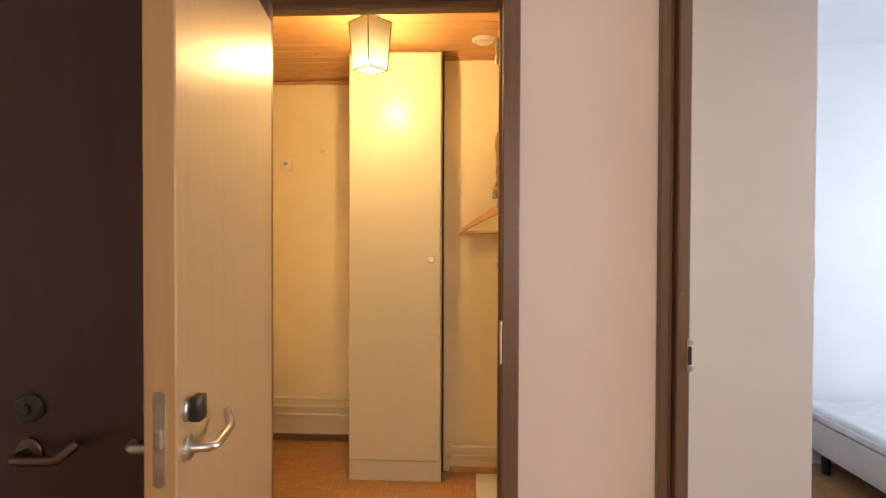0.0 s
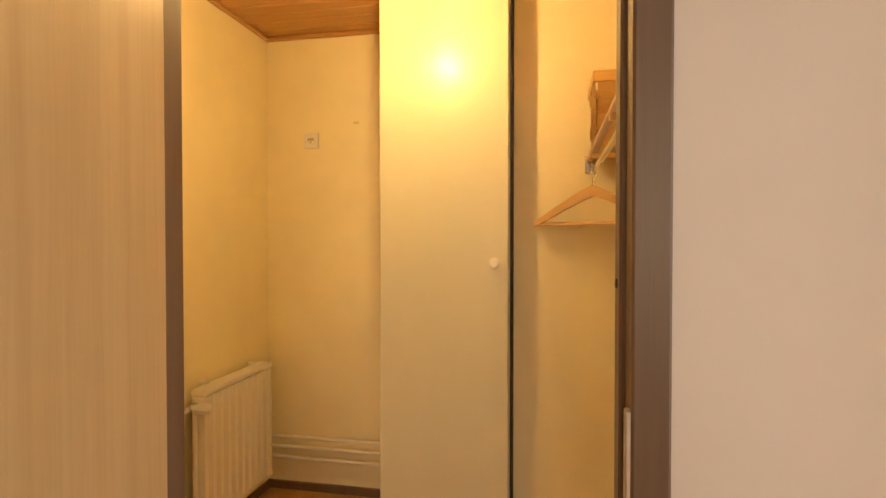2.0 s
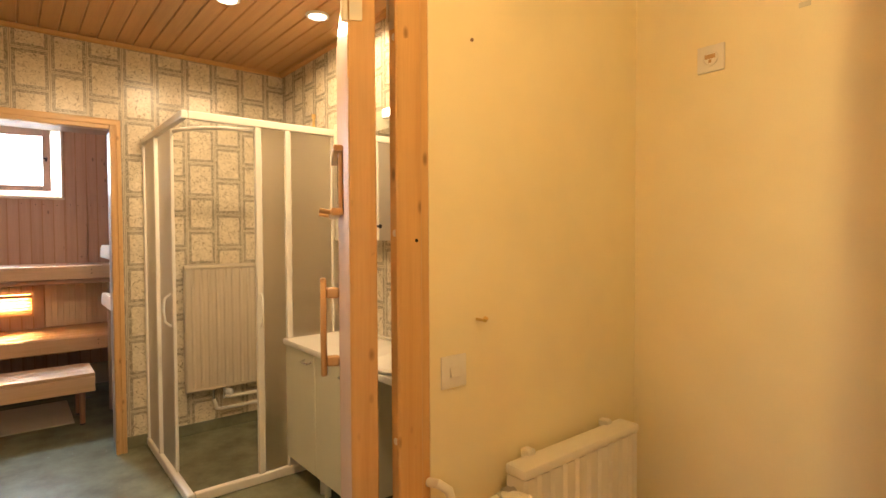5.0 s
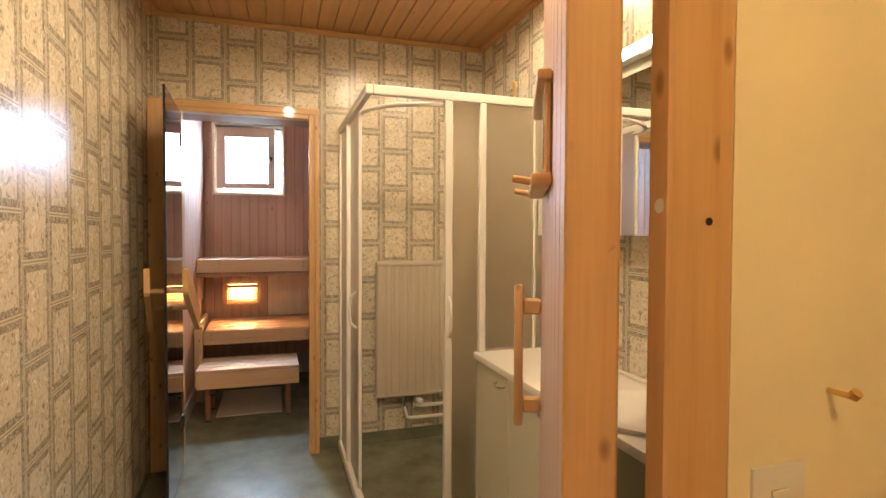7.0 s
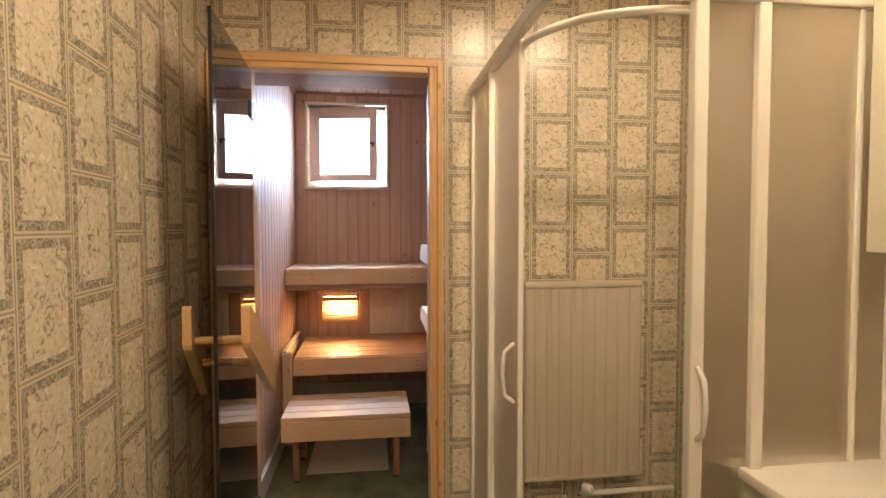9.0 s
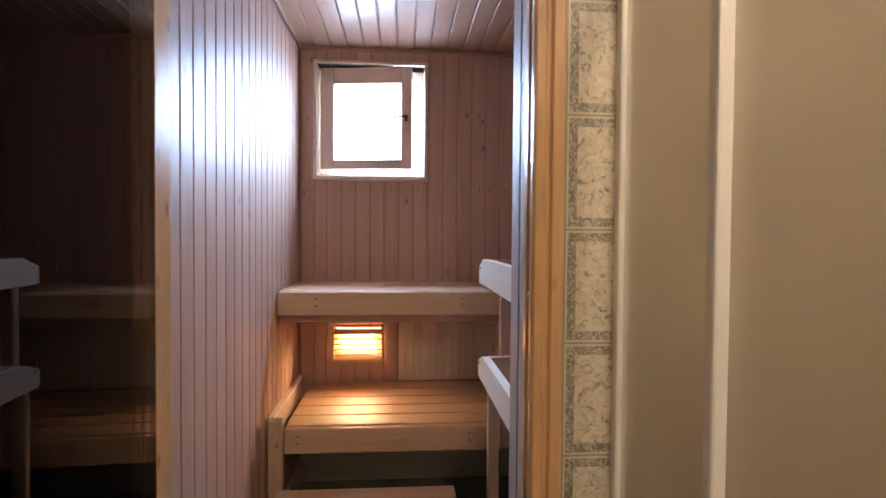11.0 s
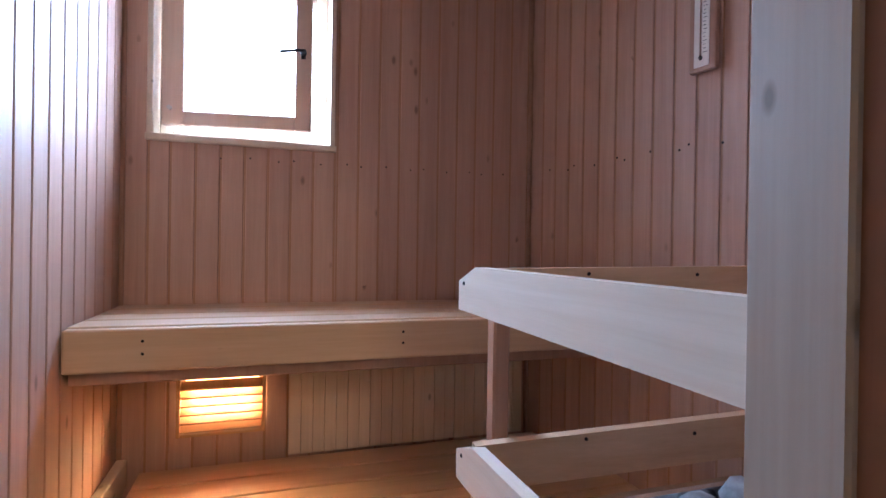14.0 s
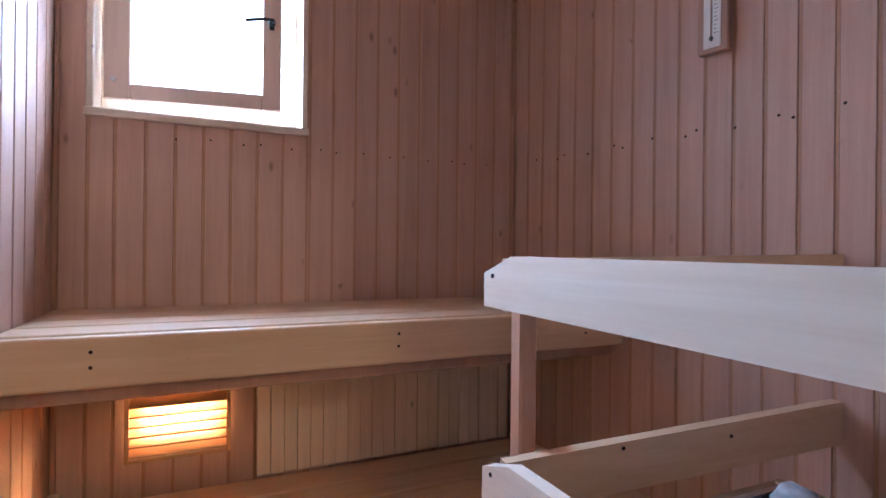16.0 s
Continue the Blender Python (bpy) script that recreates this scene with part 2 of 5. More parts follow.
# darker, beiger enamel than radiator_enamel, for the bathroom radiator
M_RADB = paint("radiator_enamel_beige", (0.60, 0.53, 0.41), 0.4, 0.04, 90, 0.1)
M_ENAMEL = paint("shower_profile_white", (0.83, 0.80, 0.72), 0.3, 0.02, 200, 0.03)
M_STEEL = metal("brushed_steel", (0.62, 0.60, 0.57), 0.32)
M_BRASS = metal("brass", (0.80, 0.58, 0.24), 0.3)
M_OLDBR = metal("aged_brass", (0.28, 0.19, 0.08), 0.45)
M_CHROME = metal("chrome", (0.75, 0.75, 0.74), 0.14)
M_BLACK = plastic("black_plastic", (0.02, 0.02, 0.02), 0.35)
M_PLAST = plastic("white_plastic", (0.80, 0.78, 0.72), 0.35)
# near-black for the shade in gaps and holes, also screws, nails and glass edge
M_GAP = plastic("dark_gap", (0.012, 0.010, 0.009), 0.8)
M_CLEAR = glass("clear_glass", (0.97, 0.98, 0.98), 0.01)
n = Nodes("tinted_door_glass")
clear = n.t.nodes.new("ShaderNodeBsdfTransparent")
clear.inputs[0].default_value = (0.44, 0.40, 0.34, 1)
shine = n.add("BsdfAnisotropic")
shine.inputs["Color"].default_value, shine.inputs["Roughness"].default_value = (0.95, 0.95, 0.95, 1), 0.012
fres = n.add("Fresnel", IOR=1.75)
blend = n.t.nodes.new("ShaderNodeMixShader")
n.link(fres.outputs[0], blend.inputs[0])
n.link(clear.outputs[0], blend.inputs[1])
n.link(shine.outputs[0], blend.inputs[2])
n.link(blend.outputs[0], n.t.nodes["Material Output"].inputs[0])
M_TINT = n.m
M_FROST = glass("ribbed_shower_panel", (0.86, 0.79, 0.68), 0.42)
n = Nodes("lantern_glass")
sep = n.t.nodes.new("ShaderNodeSeparateXYZ")
n.link(n.place(), sep.inputs[0])
low = n.math("MULTIPLY", n.math("SUBTRACT", 2.47, sep.outputs[2]), 3.8)
ripple = n.noise(n.place(), 38, 3, 0.6, 1.0)
n.link(n.ramp(n.math("ADD", low, n.math("MULTIPLY", ripple, 0.25)), [(0.3, (1.0, 0.60, 0.17)), (0.95, (1.0, 0.80, 0.38))]), n.b.inputs["Emission Color"])
n.link(n.math("ADD", n.math("MULTIPLY", n.math("MULTIPLY", low, low), 2.3), 0.3), n.b.inputs["Emission Strength"])
M_LANT = n.done((0.05, 0.035, 0.015), 0.25)
M_SPOT = glow("spot_lens", (1.0, 0.88, 0.66), 14.0)
M_MATT = paint("mattress_cloth", (0.80, 0.79, 0.80), 0.8, 0.05, 60, 0.5, 14)
M_BASE = paint("bed_base_cloth", (0.60, 0.54, 0.49), 0.85, 0.04, 260, 0.5, 6)
M_BASKET = wood("birch_bark_basket", (0.66, 0.42, 0.18), (0.50, 0.29, 0.105), "x", 0.5, 60, 0, 0, 0.3)
M_STONE = paint("stove_stone", (0.33, 0.33, 0.34), 0.8, 0.25, 40, 0.8, 20)
M_PLINTH = paint("plinth_pale", (0.52, 0.47, 0.38), 0.6, 0.1, 60, 0.3)

# ---- builders ----
BASE = {}


def box(x0, x1, y0, y1, z0, z1, bev=0.0, seg=1):
    bm = bmesh.new()
    bmesh.ops.create_cube(bm, size=1)
    sx, sy, sz = abs(x1 - x0), abs(y1 - y0), abs(z1 - z0)
    for v in bm.verts:
        v.co = Vector(((x0 + x1) / 2 + v.co.x * sx, (y0 + y1) / 2 + v.co.y * sy, (z0 + z1) / 2 + v.co.z * sz))
    if bev:
        bmesh.ops.bevel(bm, geom=bm.edges[:], offset=min(bev, sx / 2.2, sy / 2.2, sz / 2.2), segments=seg, affect="EDGES", profile=0.5)
    return bm


def cyl(a, b, r, r2=None, seg=16):
    bm = bmesh.new()
    a, b = Vector(a), Vector(b)
    m = Matrix.Translation((a + b) / 2) @ (b - a).to_track_quat("Z", "Y").to_matrix().to_4x4()
    bmesh.ops.create_cone(bm, cap_ends=True, segments=seg, radius1=r, radius2=r if r2 is None else r2, depth=(b - a).length, matrix=m)
    return bm


def tube(points, r, seg=10):
    """A round bar along a line of points."""
    bm = bmesh.new()
    pts = [Vector(p) for p in points]
    rings = []
    side = None
    for i, p in enumerate(pts):
        d = (pts[min(i + 1, len(pts) - 1)] - pts[max(i - 1, 0)]).normalized()
        if side is None:
            side = d.orthogonal().normalized()
        side = (side - d * side.dot(d)).normalized()
        up = d.cross(side)
        rings.append([bm.verts.new(p + r * (math.cos(2 * math.pi * k / seg) * side + math.sin(2 * math.pi * k / seg) * up)) for k in range(seg)])
    for a, b in zip(rings, rings[1:]):
        for k in range(seg):
            bm.faces.new((a[k], a[(k + 1) % seg], b[(k + 1) % seg], b[k]))
    bm.faces.new(rings[0][::-1])
    bm.faces.new(rings[-1])
    return bm


def lathe(profile, at=(0, 0, 0), axis=(0, 0, 1), seg=20):
    """A turned piece: (radius, height) pairs round an axis."""
    bm = bmesh.new()
    q = Vector(axis).to_track_quat("Z", "Y").to_matrix().to_4x4()
    m = Matrix.Translation(at) @ q
    rings = [[bm.verts.new(m @ Vector((r * math.cos(2 * math.pi * k / seg), r * math.sin(2 * math.pi * k / seg), h))) for k in range(seg)] for r, h in profile]
    for a, b in zip(rings, rings[1:]):
        for k in range(seg):
            bm.faces.new((a[k], a[(k + 1) % seg], b[(k + 1) % seg], b[k]))
    bm.faces.new(rings[0][::-1])
    bm.faces.new(rings[-1])
    return bm


def prism(points, a, b, axis="y"):
    """A flat outline pushed along an axis from a to b."""
    bm = bmesh.new()
    put = {"x": lambda p, h: (h, p[0], p[1]), "y": lambda p, h: (p[0], h, p[1]), "z": lambda p, h: (p[0], p[1], h)}[axis]
    lo = [bm.verts.new(put(p, a)) for p in points]
    hi = [bm.verts.new(put(p, b)) for p in points]
    n = len(points)
    for i in range(n):
        bm.faces.new((lo[i], lo[(i + 1) % n], hi[(i + 1) % n], hi[i]))
    bm.faces.new(lo[::-1])
    bm.faces.new(hi)
    bmesh.ops.recalc_face_normals(bm, faces=bm.faces[:])
    return bm


def join(*bms):
    out = bmesh.new()
    for b in bms:
        me = bpy.data.meshes.new("tmp")
        b.to_mesh(me)
        b.free()
        out.from_mesh(me)
        bpy.data.meshes.remove(me)
    return out


def mesh_of(name, bm, material, shift=None, smooth=False):
    if shift is not None:
        bmesh.ops.translate(bm, verts=bm.verts[:], vec=shift)
    me = bpy.data.meshes.new(name)
    bm.to_mesh(me)
    bm.free()
    me.materials.append(material)
    if smooth:
        me.polygons.foreach_set("use_smooth", [True] * len(me.polygons))
        me.set_sharp_from_angle(angle=radians(40))
    return me


def thing(name, at, label, category, group="", kind="", turn=0.0):
    """An Empty at the thing's base that holds its parts."""
    ob = new(name)
    ob.empty_display_size = 0.05
    ob.matrix_basis = pose(*at, 0, 0, turn)
    BASE[ob] = (Vector(at), turn)
    return tagged(ob, label, category, group, kind)


def part(name, bm, material, parent, label="", smooth=False, local=False):
    """One mesh under a thing or a part; given in the world's metres, or in the thing's own if local."""
    at, turn = BASE[parent]
    shift = None if local or turn else -at
    ob = new(name, mesh_of(name, bm, material, shift, smooth))
    ob.parent = parent
    BASE[ob] = (at, turn)
    if label:
        ob["label"] = label
    return ob


def structure(name, bm, material, label, category="wall"):
    ob = new(name, mesh_of(name, bm, material))
    BASE[ob] = (Vector((0, 0, 0)), 0.0)
    return tagged(ob, label, category, kind="structure")


def solo(name, bm, material, at, label, category, group="", smooth=False):
    """A thing of a single mesh, with its origin at its base."""
    ob = new(name, mesh_of(name, bm, material, -Vector(at), smooth))
    ob.location = at
    BASE[ob] = (Vector(at), 0.0)
    return tagged(ob, label, category, group)


def wall_with_holes(u0, u1, z0, z1, holes, make):
    """Boxes that fill a wall round its openings; make(u0, u1, z0, z1) gives one."""
    out, u = [], u0
    for a, b, c, d in sorted(holes):
        if a > u:
            out.append(make(u, a, z0, z1))
        if c > z0:
            out.append(make(a, b, z0, c))
        if d < z1:
            out.append(make(a, b, d, z1))
        u = b
    if u < u1:
        out.append(make(u, u1, z0, z1))
    return join(*out)


# ---- the large structure ----
# plan: entry y < 3.75, vestibule x 0..2, bathroom x -2.83..-0.12, sauna x -4.78..-3.06
Y_A, HZ, BZ, SZ = 3.75, 2.475, 2.557, 2.41
BX, SX0, SX1, SY0, SY1 = -2.83, -3.057, -4.775, 3.597, 5.13
BY0, BY1 = 3.505, 5.53

structure("floor_entry", box(-1.0, 5.0, -1.0, 3.80, -0.1, 0), parquet(), "light brown mosaic parquet floor", "floor")
structure("floor_vestibule", box(-0.06, 2.1, 3.80, 5.75, -0.1, 0), bpy.data.materials["mosaic_parquet"], "light brown mosaic parquet floor", "floor")
structure("floor_bathroom", box(-2.92, -0.06, 3.4, 5.65, -0.1, 0), M_GREEN, "worn green vinyl bathroom floor", "floor")
structure("floor_sauna", box(-4.9, -2.92, 3.5, 5.6, -0.1, -0.004), M_GREEN, "worn green sauna floor", "floor")
structure("floor_bedroom", box(2.1, 5.0, 3.80, 6.6, -0.1, 0), bpy.data.materials["mosaic_parquet"], "light brown mosaic parquet floor", "floor")

# wall between entry and vestibule, with the veneer door's opening and the bedroom's opening
structure("wall_entry", wall_with_holes(0.60, 5.0, 0, 2.6, [(0.82, 1.689, 0, 2.23), (2.124, 3.02, 0, 2.42)], lambda a, b, c, d: box(a, b, Y_A, 3.85, c, d)), M_WHITE, "smooth pale pinkish white painted wall")
structure("wall_vestibule_west", wall_with_holes(3.85, 5.76, 0, 2.6, [(3.87, 4.72, 0, 2.09)], lambda a, b, c, d: box(-0.12, 0, a, b, c, d)), M_HALL, "cream papered wall with old nail holes")
structure("wall_vestibule_north", box(0, 1.3775, 5.65, 5.76, 0, 2.6), M_HALL, "cream papered wall beside the wardrobe")
structure("wall_vestibule_niche", box(1.3775, 2.1, 5.205, 5.76, 0, 2.6), M_HALL, "cream papered wall behind the coat hanger")
structure("wall_vestibule_east", box(1.935, 2.1, 3.85, 5.205, 0, 2.6), M_HALL, "cream papered wall behind the coat rack")
def south(x, d=0.0):
    """The bathroom's south wall runs a little askew."""
    return (x, 3.61 + 0.06 * (x + 1.7) + d)


structure("wall_bath_south", prism([(BX - 0.09, 3.40), (-0.12, 3.40), south(-0.12), south(BX), (BX - 0.09, south(BX)[1])], 0, 2.7, "z"), M_PAPER_S, "beige vinyl wallpaper printed with staggered blocks")
structure("wall_bath_north", box(BX - 0.09, -0.12, BY1, 5.65, 0, 2.7), M_PAPER_N, "beige vinyl wallpaper printed with staggered blocks")
structure("wall_bath_east", wall_with_holes(BY0, BY1, 0, 2.7, [(3.875, 4.74, 0, 2.09)], lambda a, b, c, d: box(-0.128, -0.12, a, b, c, d)), M_PAPER, "beige vinyl wallpaper printed with staggered blocks")
structure("wall_bath_west", wall_with_holes(BY0, BY1, 0, 2.7, [(3.585, 4.447, 0, 2.03)], lambda a, b, c, d: box(SX0 + 0.014, BX, a, b, c, d)), M_PAPER, "beige vinyl wallpaper round the sauna door")
structure("wall_sauna_west", wall_with_holes(3.4, 5.3, 0, 2.6, [(3.69, 4.29, 1.70, 2.32)], lambda a, b, c, d: box(SX1 - 0.22, SX1 - 0.014, a, b, c, d)), M_SASH, "outer wall behind the sauna panelling")
structure("wall_sauna_south", box(SX1 - 0.014, -2.84, 3.40, SY0 - 0.014, 0, 2.6), M_SASH, "wall behind the sauna panelling")
structure("wall_sauna_north", prism([(SX1 - 0.014, SY1 + 0.016), (SX0, SY1 + 0.016 + 0.176 * (SX0 - SX1)), (SX0, 5.6), (SX1 - 0.014, 5.6)], 0, 2.6, "z"), M_SASH, "wall behind the sauna panelling")
structure("wall_entry_west", join(box(-0.0, 0.80, 3.10, 3.75, 0, 2.6), box(-1.0, -0.002, 3.10, 3.396, 0, 2.6)), M_WHITE, "pale painted wall beside the veneer door")
structure("wall_entry_side", box(-1.1, -1.0, -1.0, 3.39, 0, 2.6), M_WHITE, "pale painted entry wall")
# unseen wall; its window is added as an opening behind the fill lamp
structure("wall_entry_south", wall_with_holes(-1.1, 5.1, 0, 2.6, [(1.4, 3.0, 0.9, 2.3)], lambda a, b, c, d: box(a, b, -1.1, -1.0, c, d)), M_WHITE, "pale painted wall with an added window, unseen")
structure("wall_entry_east", box(5.0, 5.1, -1.0, 3.75, 0, 2.6), M_WHITE, "pale painted wall")
structure("wall_bedroom_east", wall_with_holes(3.75, 6.6, 0, 2.6, [(3.9, 5.6, 0.8, 2.2)], lambda a, b, c, d: box(5.0, 5.1, a, b, c, d)), M_BEDW, "white bedroom wall with a window")
structure("wall_bedroom_north", box(2.1, 5.1, 5.45, 5.55, 0, 2.6), M_BEDW, "white bedroom wall behind the bed")
structure("wall_bedroom_return", box(2.10, 2.90, 4.22, 5.45, 0, 2.6), M_BEDW, "white wall corner inside the bedroom")


def plank_ceiling(name, x0, x1, y0, y1, z, pitch, material, label):
    bms, y = [box(x0, x1, y0, y1, z + 0.012, z + 0.09)], y0
    while y < y1 - 0.01:
        e = min(y + pitch - 0.005, y1)
        bms.append(prism([(y, z + 0.012), (y, z + 0.004), (y + 0.004, z), (e - 0.004, z), (e, z + 0.004), (e, z + 0.012)], x0, x1, "x"))
        y += pitch
    ob = structure(name, join(*bms), material, label, "ceiling")
    return ob


plank_ceiling("ceiling_vestibule", 0.0, 1.935, 3.85, 5.65, HZ, 0.095, M_CEIL, "varnished pine board ceiling")
plank_ceiling("ceiling_bathroom", BX, -0.12, BY0, BY1, BZ, 0.095, M_CEIL, "varnished pine board ceiling")
plank_ceiling("ceiling_sauna", SX1, SX0, SY0, 5.46, SZ, 0.09, M_SCEIL, "brown pine board sauna ceiling")
structure("ceiling_entry", box(-1.1, 5.1, -1.1, 3.80, 2.6, 2.7), M_BEDW, "white painted ceiling", "ceiling")
structure("ceiling_bedroom", box(2.0, 5.1, 3.80, 6.6, 2.6, 2.7), M_BEDW, "white painted ceiling", "ceiling")

# ---- doors, frames and windows ----


def screw(parent, at, axis, r=0.006, material=None):
    a = Vector(at)
    d = Vector(axis).normalized()
    return part("screw", lathe([(r, -0.002), (r, 0.0008), (r * 0.6, 0.0016)], a, d, 10), material or M_STEEL, parent, "", True)


def casing(name, label, material, boxes, category="door frame"):
    ob = thing(name, (boxes[0][1], boxes[0][3], 0), label, category, kind="structure")
    for n, x0, x1, y0, y1, z0, z1 in boxes:
        part(n, box(x0, x1, y0, y1, z0, z1, 0.004), material, ob)
    return ob


# brown frame of the opening between entry and vestibule
frame_v = casing("door_1_frame", "brown painted door frame with a rebate and steel strike plate", M_FRAME, [
    ("jamb", 1.635, 1.689, 3.737, 3.80, 0, 2.225), ("jamb", 1.626, 1.680, 3.80, 3.856, 0, 2.21),
    ("jamb", 0.82, 0.868, 3.764, 3.80, 0, 2.225), ("jamb", 0.82, 0.838, 3.80, 3.856, 0, 2.21),
    ("head", 0.82, 1.635, 3.737, 3.80, 2.172, 2.225), ("head", 0.838, 1.626, 3.80, 3.856, 2.155, 2.21)])
part("strike_plate", box(1.628, 1.637, 3.742, 3.764, 0.985, 1.125, 0.002), M_STEEL, frame_v, "brushed steel strike plate")
part("cover_plug", lathe([(0.008, 0), (0.008, 0.002), (0.005, 0.003)], (0.838, 3.826, 1.300), (1, 0, 0)), M_FRAME, frame_v, "dark brown plug", True)
part("cover_plug", lathe([(0.008, 0), (0.008, 0.002), (0.005, 0.003)], (1.626, 3.83, 1.30), (-1, 0, 0)), M_DARK, frame_v, "dark brown plug", True)
part("hinge", cyl((1.620, 3.85, 1.98), (1.620, 3.85, 2.07), 0.006, None, 10), M_BRASS, frame_v, "", True)
# brown frame of the bedroom's opening
frame_b = casing("door_2_frame", "dark brown painted frame of the bedroom doorway", M_FRAME, [
    ("jamb", 2.123, 2.155, 3.722, 3.80, 0, 2.415), ("jamb", 2.155, 2.168, 3.735, 3.86, 0, 2.36), ("jamb", 2.168, 2.208, 3.70, 3.745, 0, 2.415),
    ("jamb", 2.97, 3.03, 3.735, 3.87, 0, 2.415), ("head", 2.165, 2.97, 3.735, 3.87, 2.36, 2.415)])
part("strike_plate", join(box(2.197, 2.211, 3.692, 3.702, 0.98, 1.085, 0.004), box(2.201, 2.215, 3.69, 3.71, 0.985, 1.0, 0.002), box(2.201, 2.215, 3.69, 3.71, 1.065, 1.08, 0.002)), M_STEEL, frame_b, "nickel strike plate")
# dark plate laid on the strike: the pocket's shade as colour
part("latch_pocket", box(2.199, 2.209, 3.689, 3.6925, 1.005, 1.06), M_GAP, frame_b, "dark plate for the shade in the latch pocket")
part("cover_plug", lathe([(0.008, 0), (0.008, 0.003), (0.005, 0.004)], (2.18, 3.70, 1.22), (0, -1, 0)), M_FRAME, frame_b, "", True)


def lever(parent, x, y, z, side, mat, square=False):
    """A lever handle with its rose and a lock above it, on a leaf face at local y; side +1 or -1."""
    rose = part("handle_rose", lathe([(0.027, 0), (0.027, 0.007), (0.022, 0.010)], (x, y, z), (0, side, 0), 24), mat, parent, "", True, True)
    h = part("door_handle", tube([(x, y, z), (x, y + side * 0.042, z), (x + 0.008, y + side * 0.05, z), (x + 0.022, y + side * 0.052, z), (x + 0.085, y + side * 0.052, z + 0.002), (x + 0.10, y + side * 0.053, z + 0.008), (x + 0.128, y + side * 0.04, z + 0.034)], 0.0095, 12), mat, parent, "brushed steel lever", True, True)
    if square:
        part("lock_rose", lathe([(0.024, 0), (0.024, 0.006), (0.02, 0.009)], (x, y, z + 0.076), (0, side, 0), 24), mat, parent, "", True, True)
        part("thumb_turn", box(x - 0.012, x + 0.026, y + side * 0.008, y + side * 0.032, z + 0.052, z + 0.102, 0.005, 2), M_BLACK, parent, "black thumb turn", True, True)
    else:
        part("lock_rose", lathe([(0.03, 0), (0.03, 0.007), (0.025, 0.012), (0.012, 0.013), (0.01, 0.02)], (x, y, z + 0.088), (0, side, 0), 24), M_BLACK, parent, "black lock cylinder", True, True)


# light veneer door, swung open into the entry; local x runs from latch edge to hinge
d1 = thing("door_1", (0.984, 2.998, 0), "open light wood veneer door with steel lever handle", "door", kind="structure", turn=98.0)
part("leaf", box(0, 0.768, 0, 0.060, 0.01, 2.10, 0.003), M_OAK, d1, "", False, True)
part("lock_plate", join(box(-0.0015, 0.003, 0.019, 0.043, 0.928, 1.086, 0.001), cyl((-0.0015, 0.031, 0.928), (0.003, 0.031, 0.928), 0.012), cyl((-0.0015, 0.031, 1.086), (0.003, 0.031, 1.086), 0.012)), M_STEEL, d1, "steel lock forend on the edge", False, True)
part("latch_bolt", box(-0.011, 0.0, 0.022, 0.038, 0.99, 1.028, 0.004), M_STEEL, d1, "steel latch bolt", False, True)
lever(d1, 0.048, 0.0, 0.973, -1, M_STEEL, True)
lever(d1, 0.048, 0.060, 0.973, 1, M_STEEL)
# dark stained door in the entry wall
d3 = thing("door_3", (0.02, 3.092, 0), "closed dark brown stained glossy door with a black lock", "door", kind="structure")
part("leaf", box(0, 0.90, -0.035, 0.005, 0.005, 2.09, 0.003), M_DARK, d3, "", False, True)
lever(d3, 0.63, -0.035, 0.955, -1, metal("dark_bronze", (0.16, 0.12, 0.10), 0.35))
# pine frame and open pine door to the bathroom
frame_p = casing("door_4_frame", "knotty varnished pine door frame with plugged screw holes", M_PINE, [
    ("jamb", -0.036, 0.0, 4.628, 4.722, 0, 2.10), ("jamb", 0.0, 0.013, 4.618, 4.690, 0, 2.10),
    ("jamb", -0.13, 0.013, 3.855, 3.885, 0, 2.10)])
part("head", box(-0.135, 0.012, 3.885, 4.628, 2.045, 2.10, 0.003), M_PINEY, frame_p)
for k, zz in enumerate((0.33, 0.86, 1.36, 1.82)):
    part("cover_plug", lathe([(0.0085, -0.002), (0.0085, 0.002)], (-0.016 + 0.002 * k, 4.628, zz), (0, -1, 0)), M_PLAST, frame_p, "white screw plug", True)
# dark discs on the surface carry the shade of the nail holes
for zz in (0.55, 1.342, 1.98):
    part("nail_hole", lathe([(0.0045, -0.001), (0.0045, 0.0008)], (0.0135, 4.672, zz), (1, 0, 0), 8), M_GAP, frame_p, "dark disc for the shade in a nail hole")
part("hinge_plate", box(-0.03, -0.006, 4.6265, 4.6280, 1.84, 1.99), M_STEEL, frame_p)
part("hinge_leaf", box(-0.038, -0.031, 4.6240, 4.6300, 1.86, 1.99, 0.001), M_STEEL, frame_p, "worn steel hinge leaf")

d4 = thing("door_4", (-0.0525, 4.601, 0), "open varnished pine board door with wooden latch and handle", "door", kind="structure", turn=154.0)
DW = 0.745
nb = 8
for k in range(nb):
    part("plank", box(k * DW / nb + 0.001, (k + 1) * DW / nb - 0.001, 0.002, 0.063, 0.012, 2.035, 0.003), M_BOARD, d4, "", False, True)
part("edge_strip", box(-0.012, 0.001, 0.0, 0.065, 0.012, 2.035, 0.003), M_PINE, d4, "", False, True)
part("hinge", join(box(-0.016, -0.0125, 0.030, 0.06, 1.855, 1.99, 0.001), cyl((-0.02, 0.072, 1.85), (-0.02, 0.072, 1.95), 0.008, None, 12), box(-0.022, 0.022, 0.066, 0.070, 1.86, 1.965, 0.004)), M_PLAST, d4, "cream painted hinge", True, True)
HF = 0.064
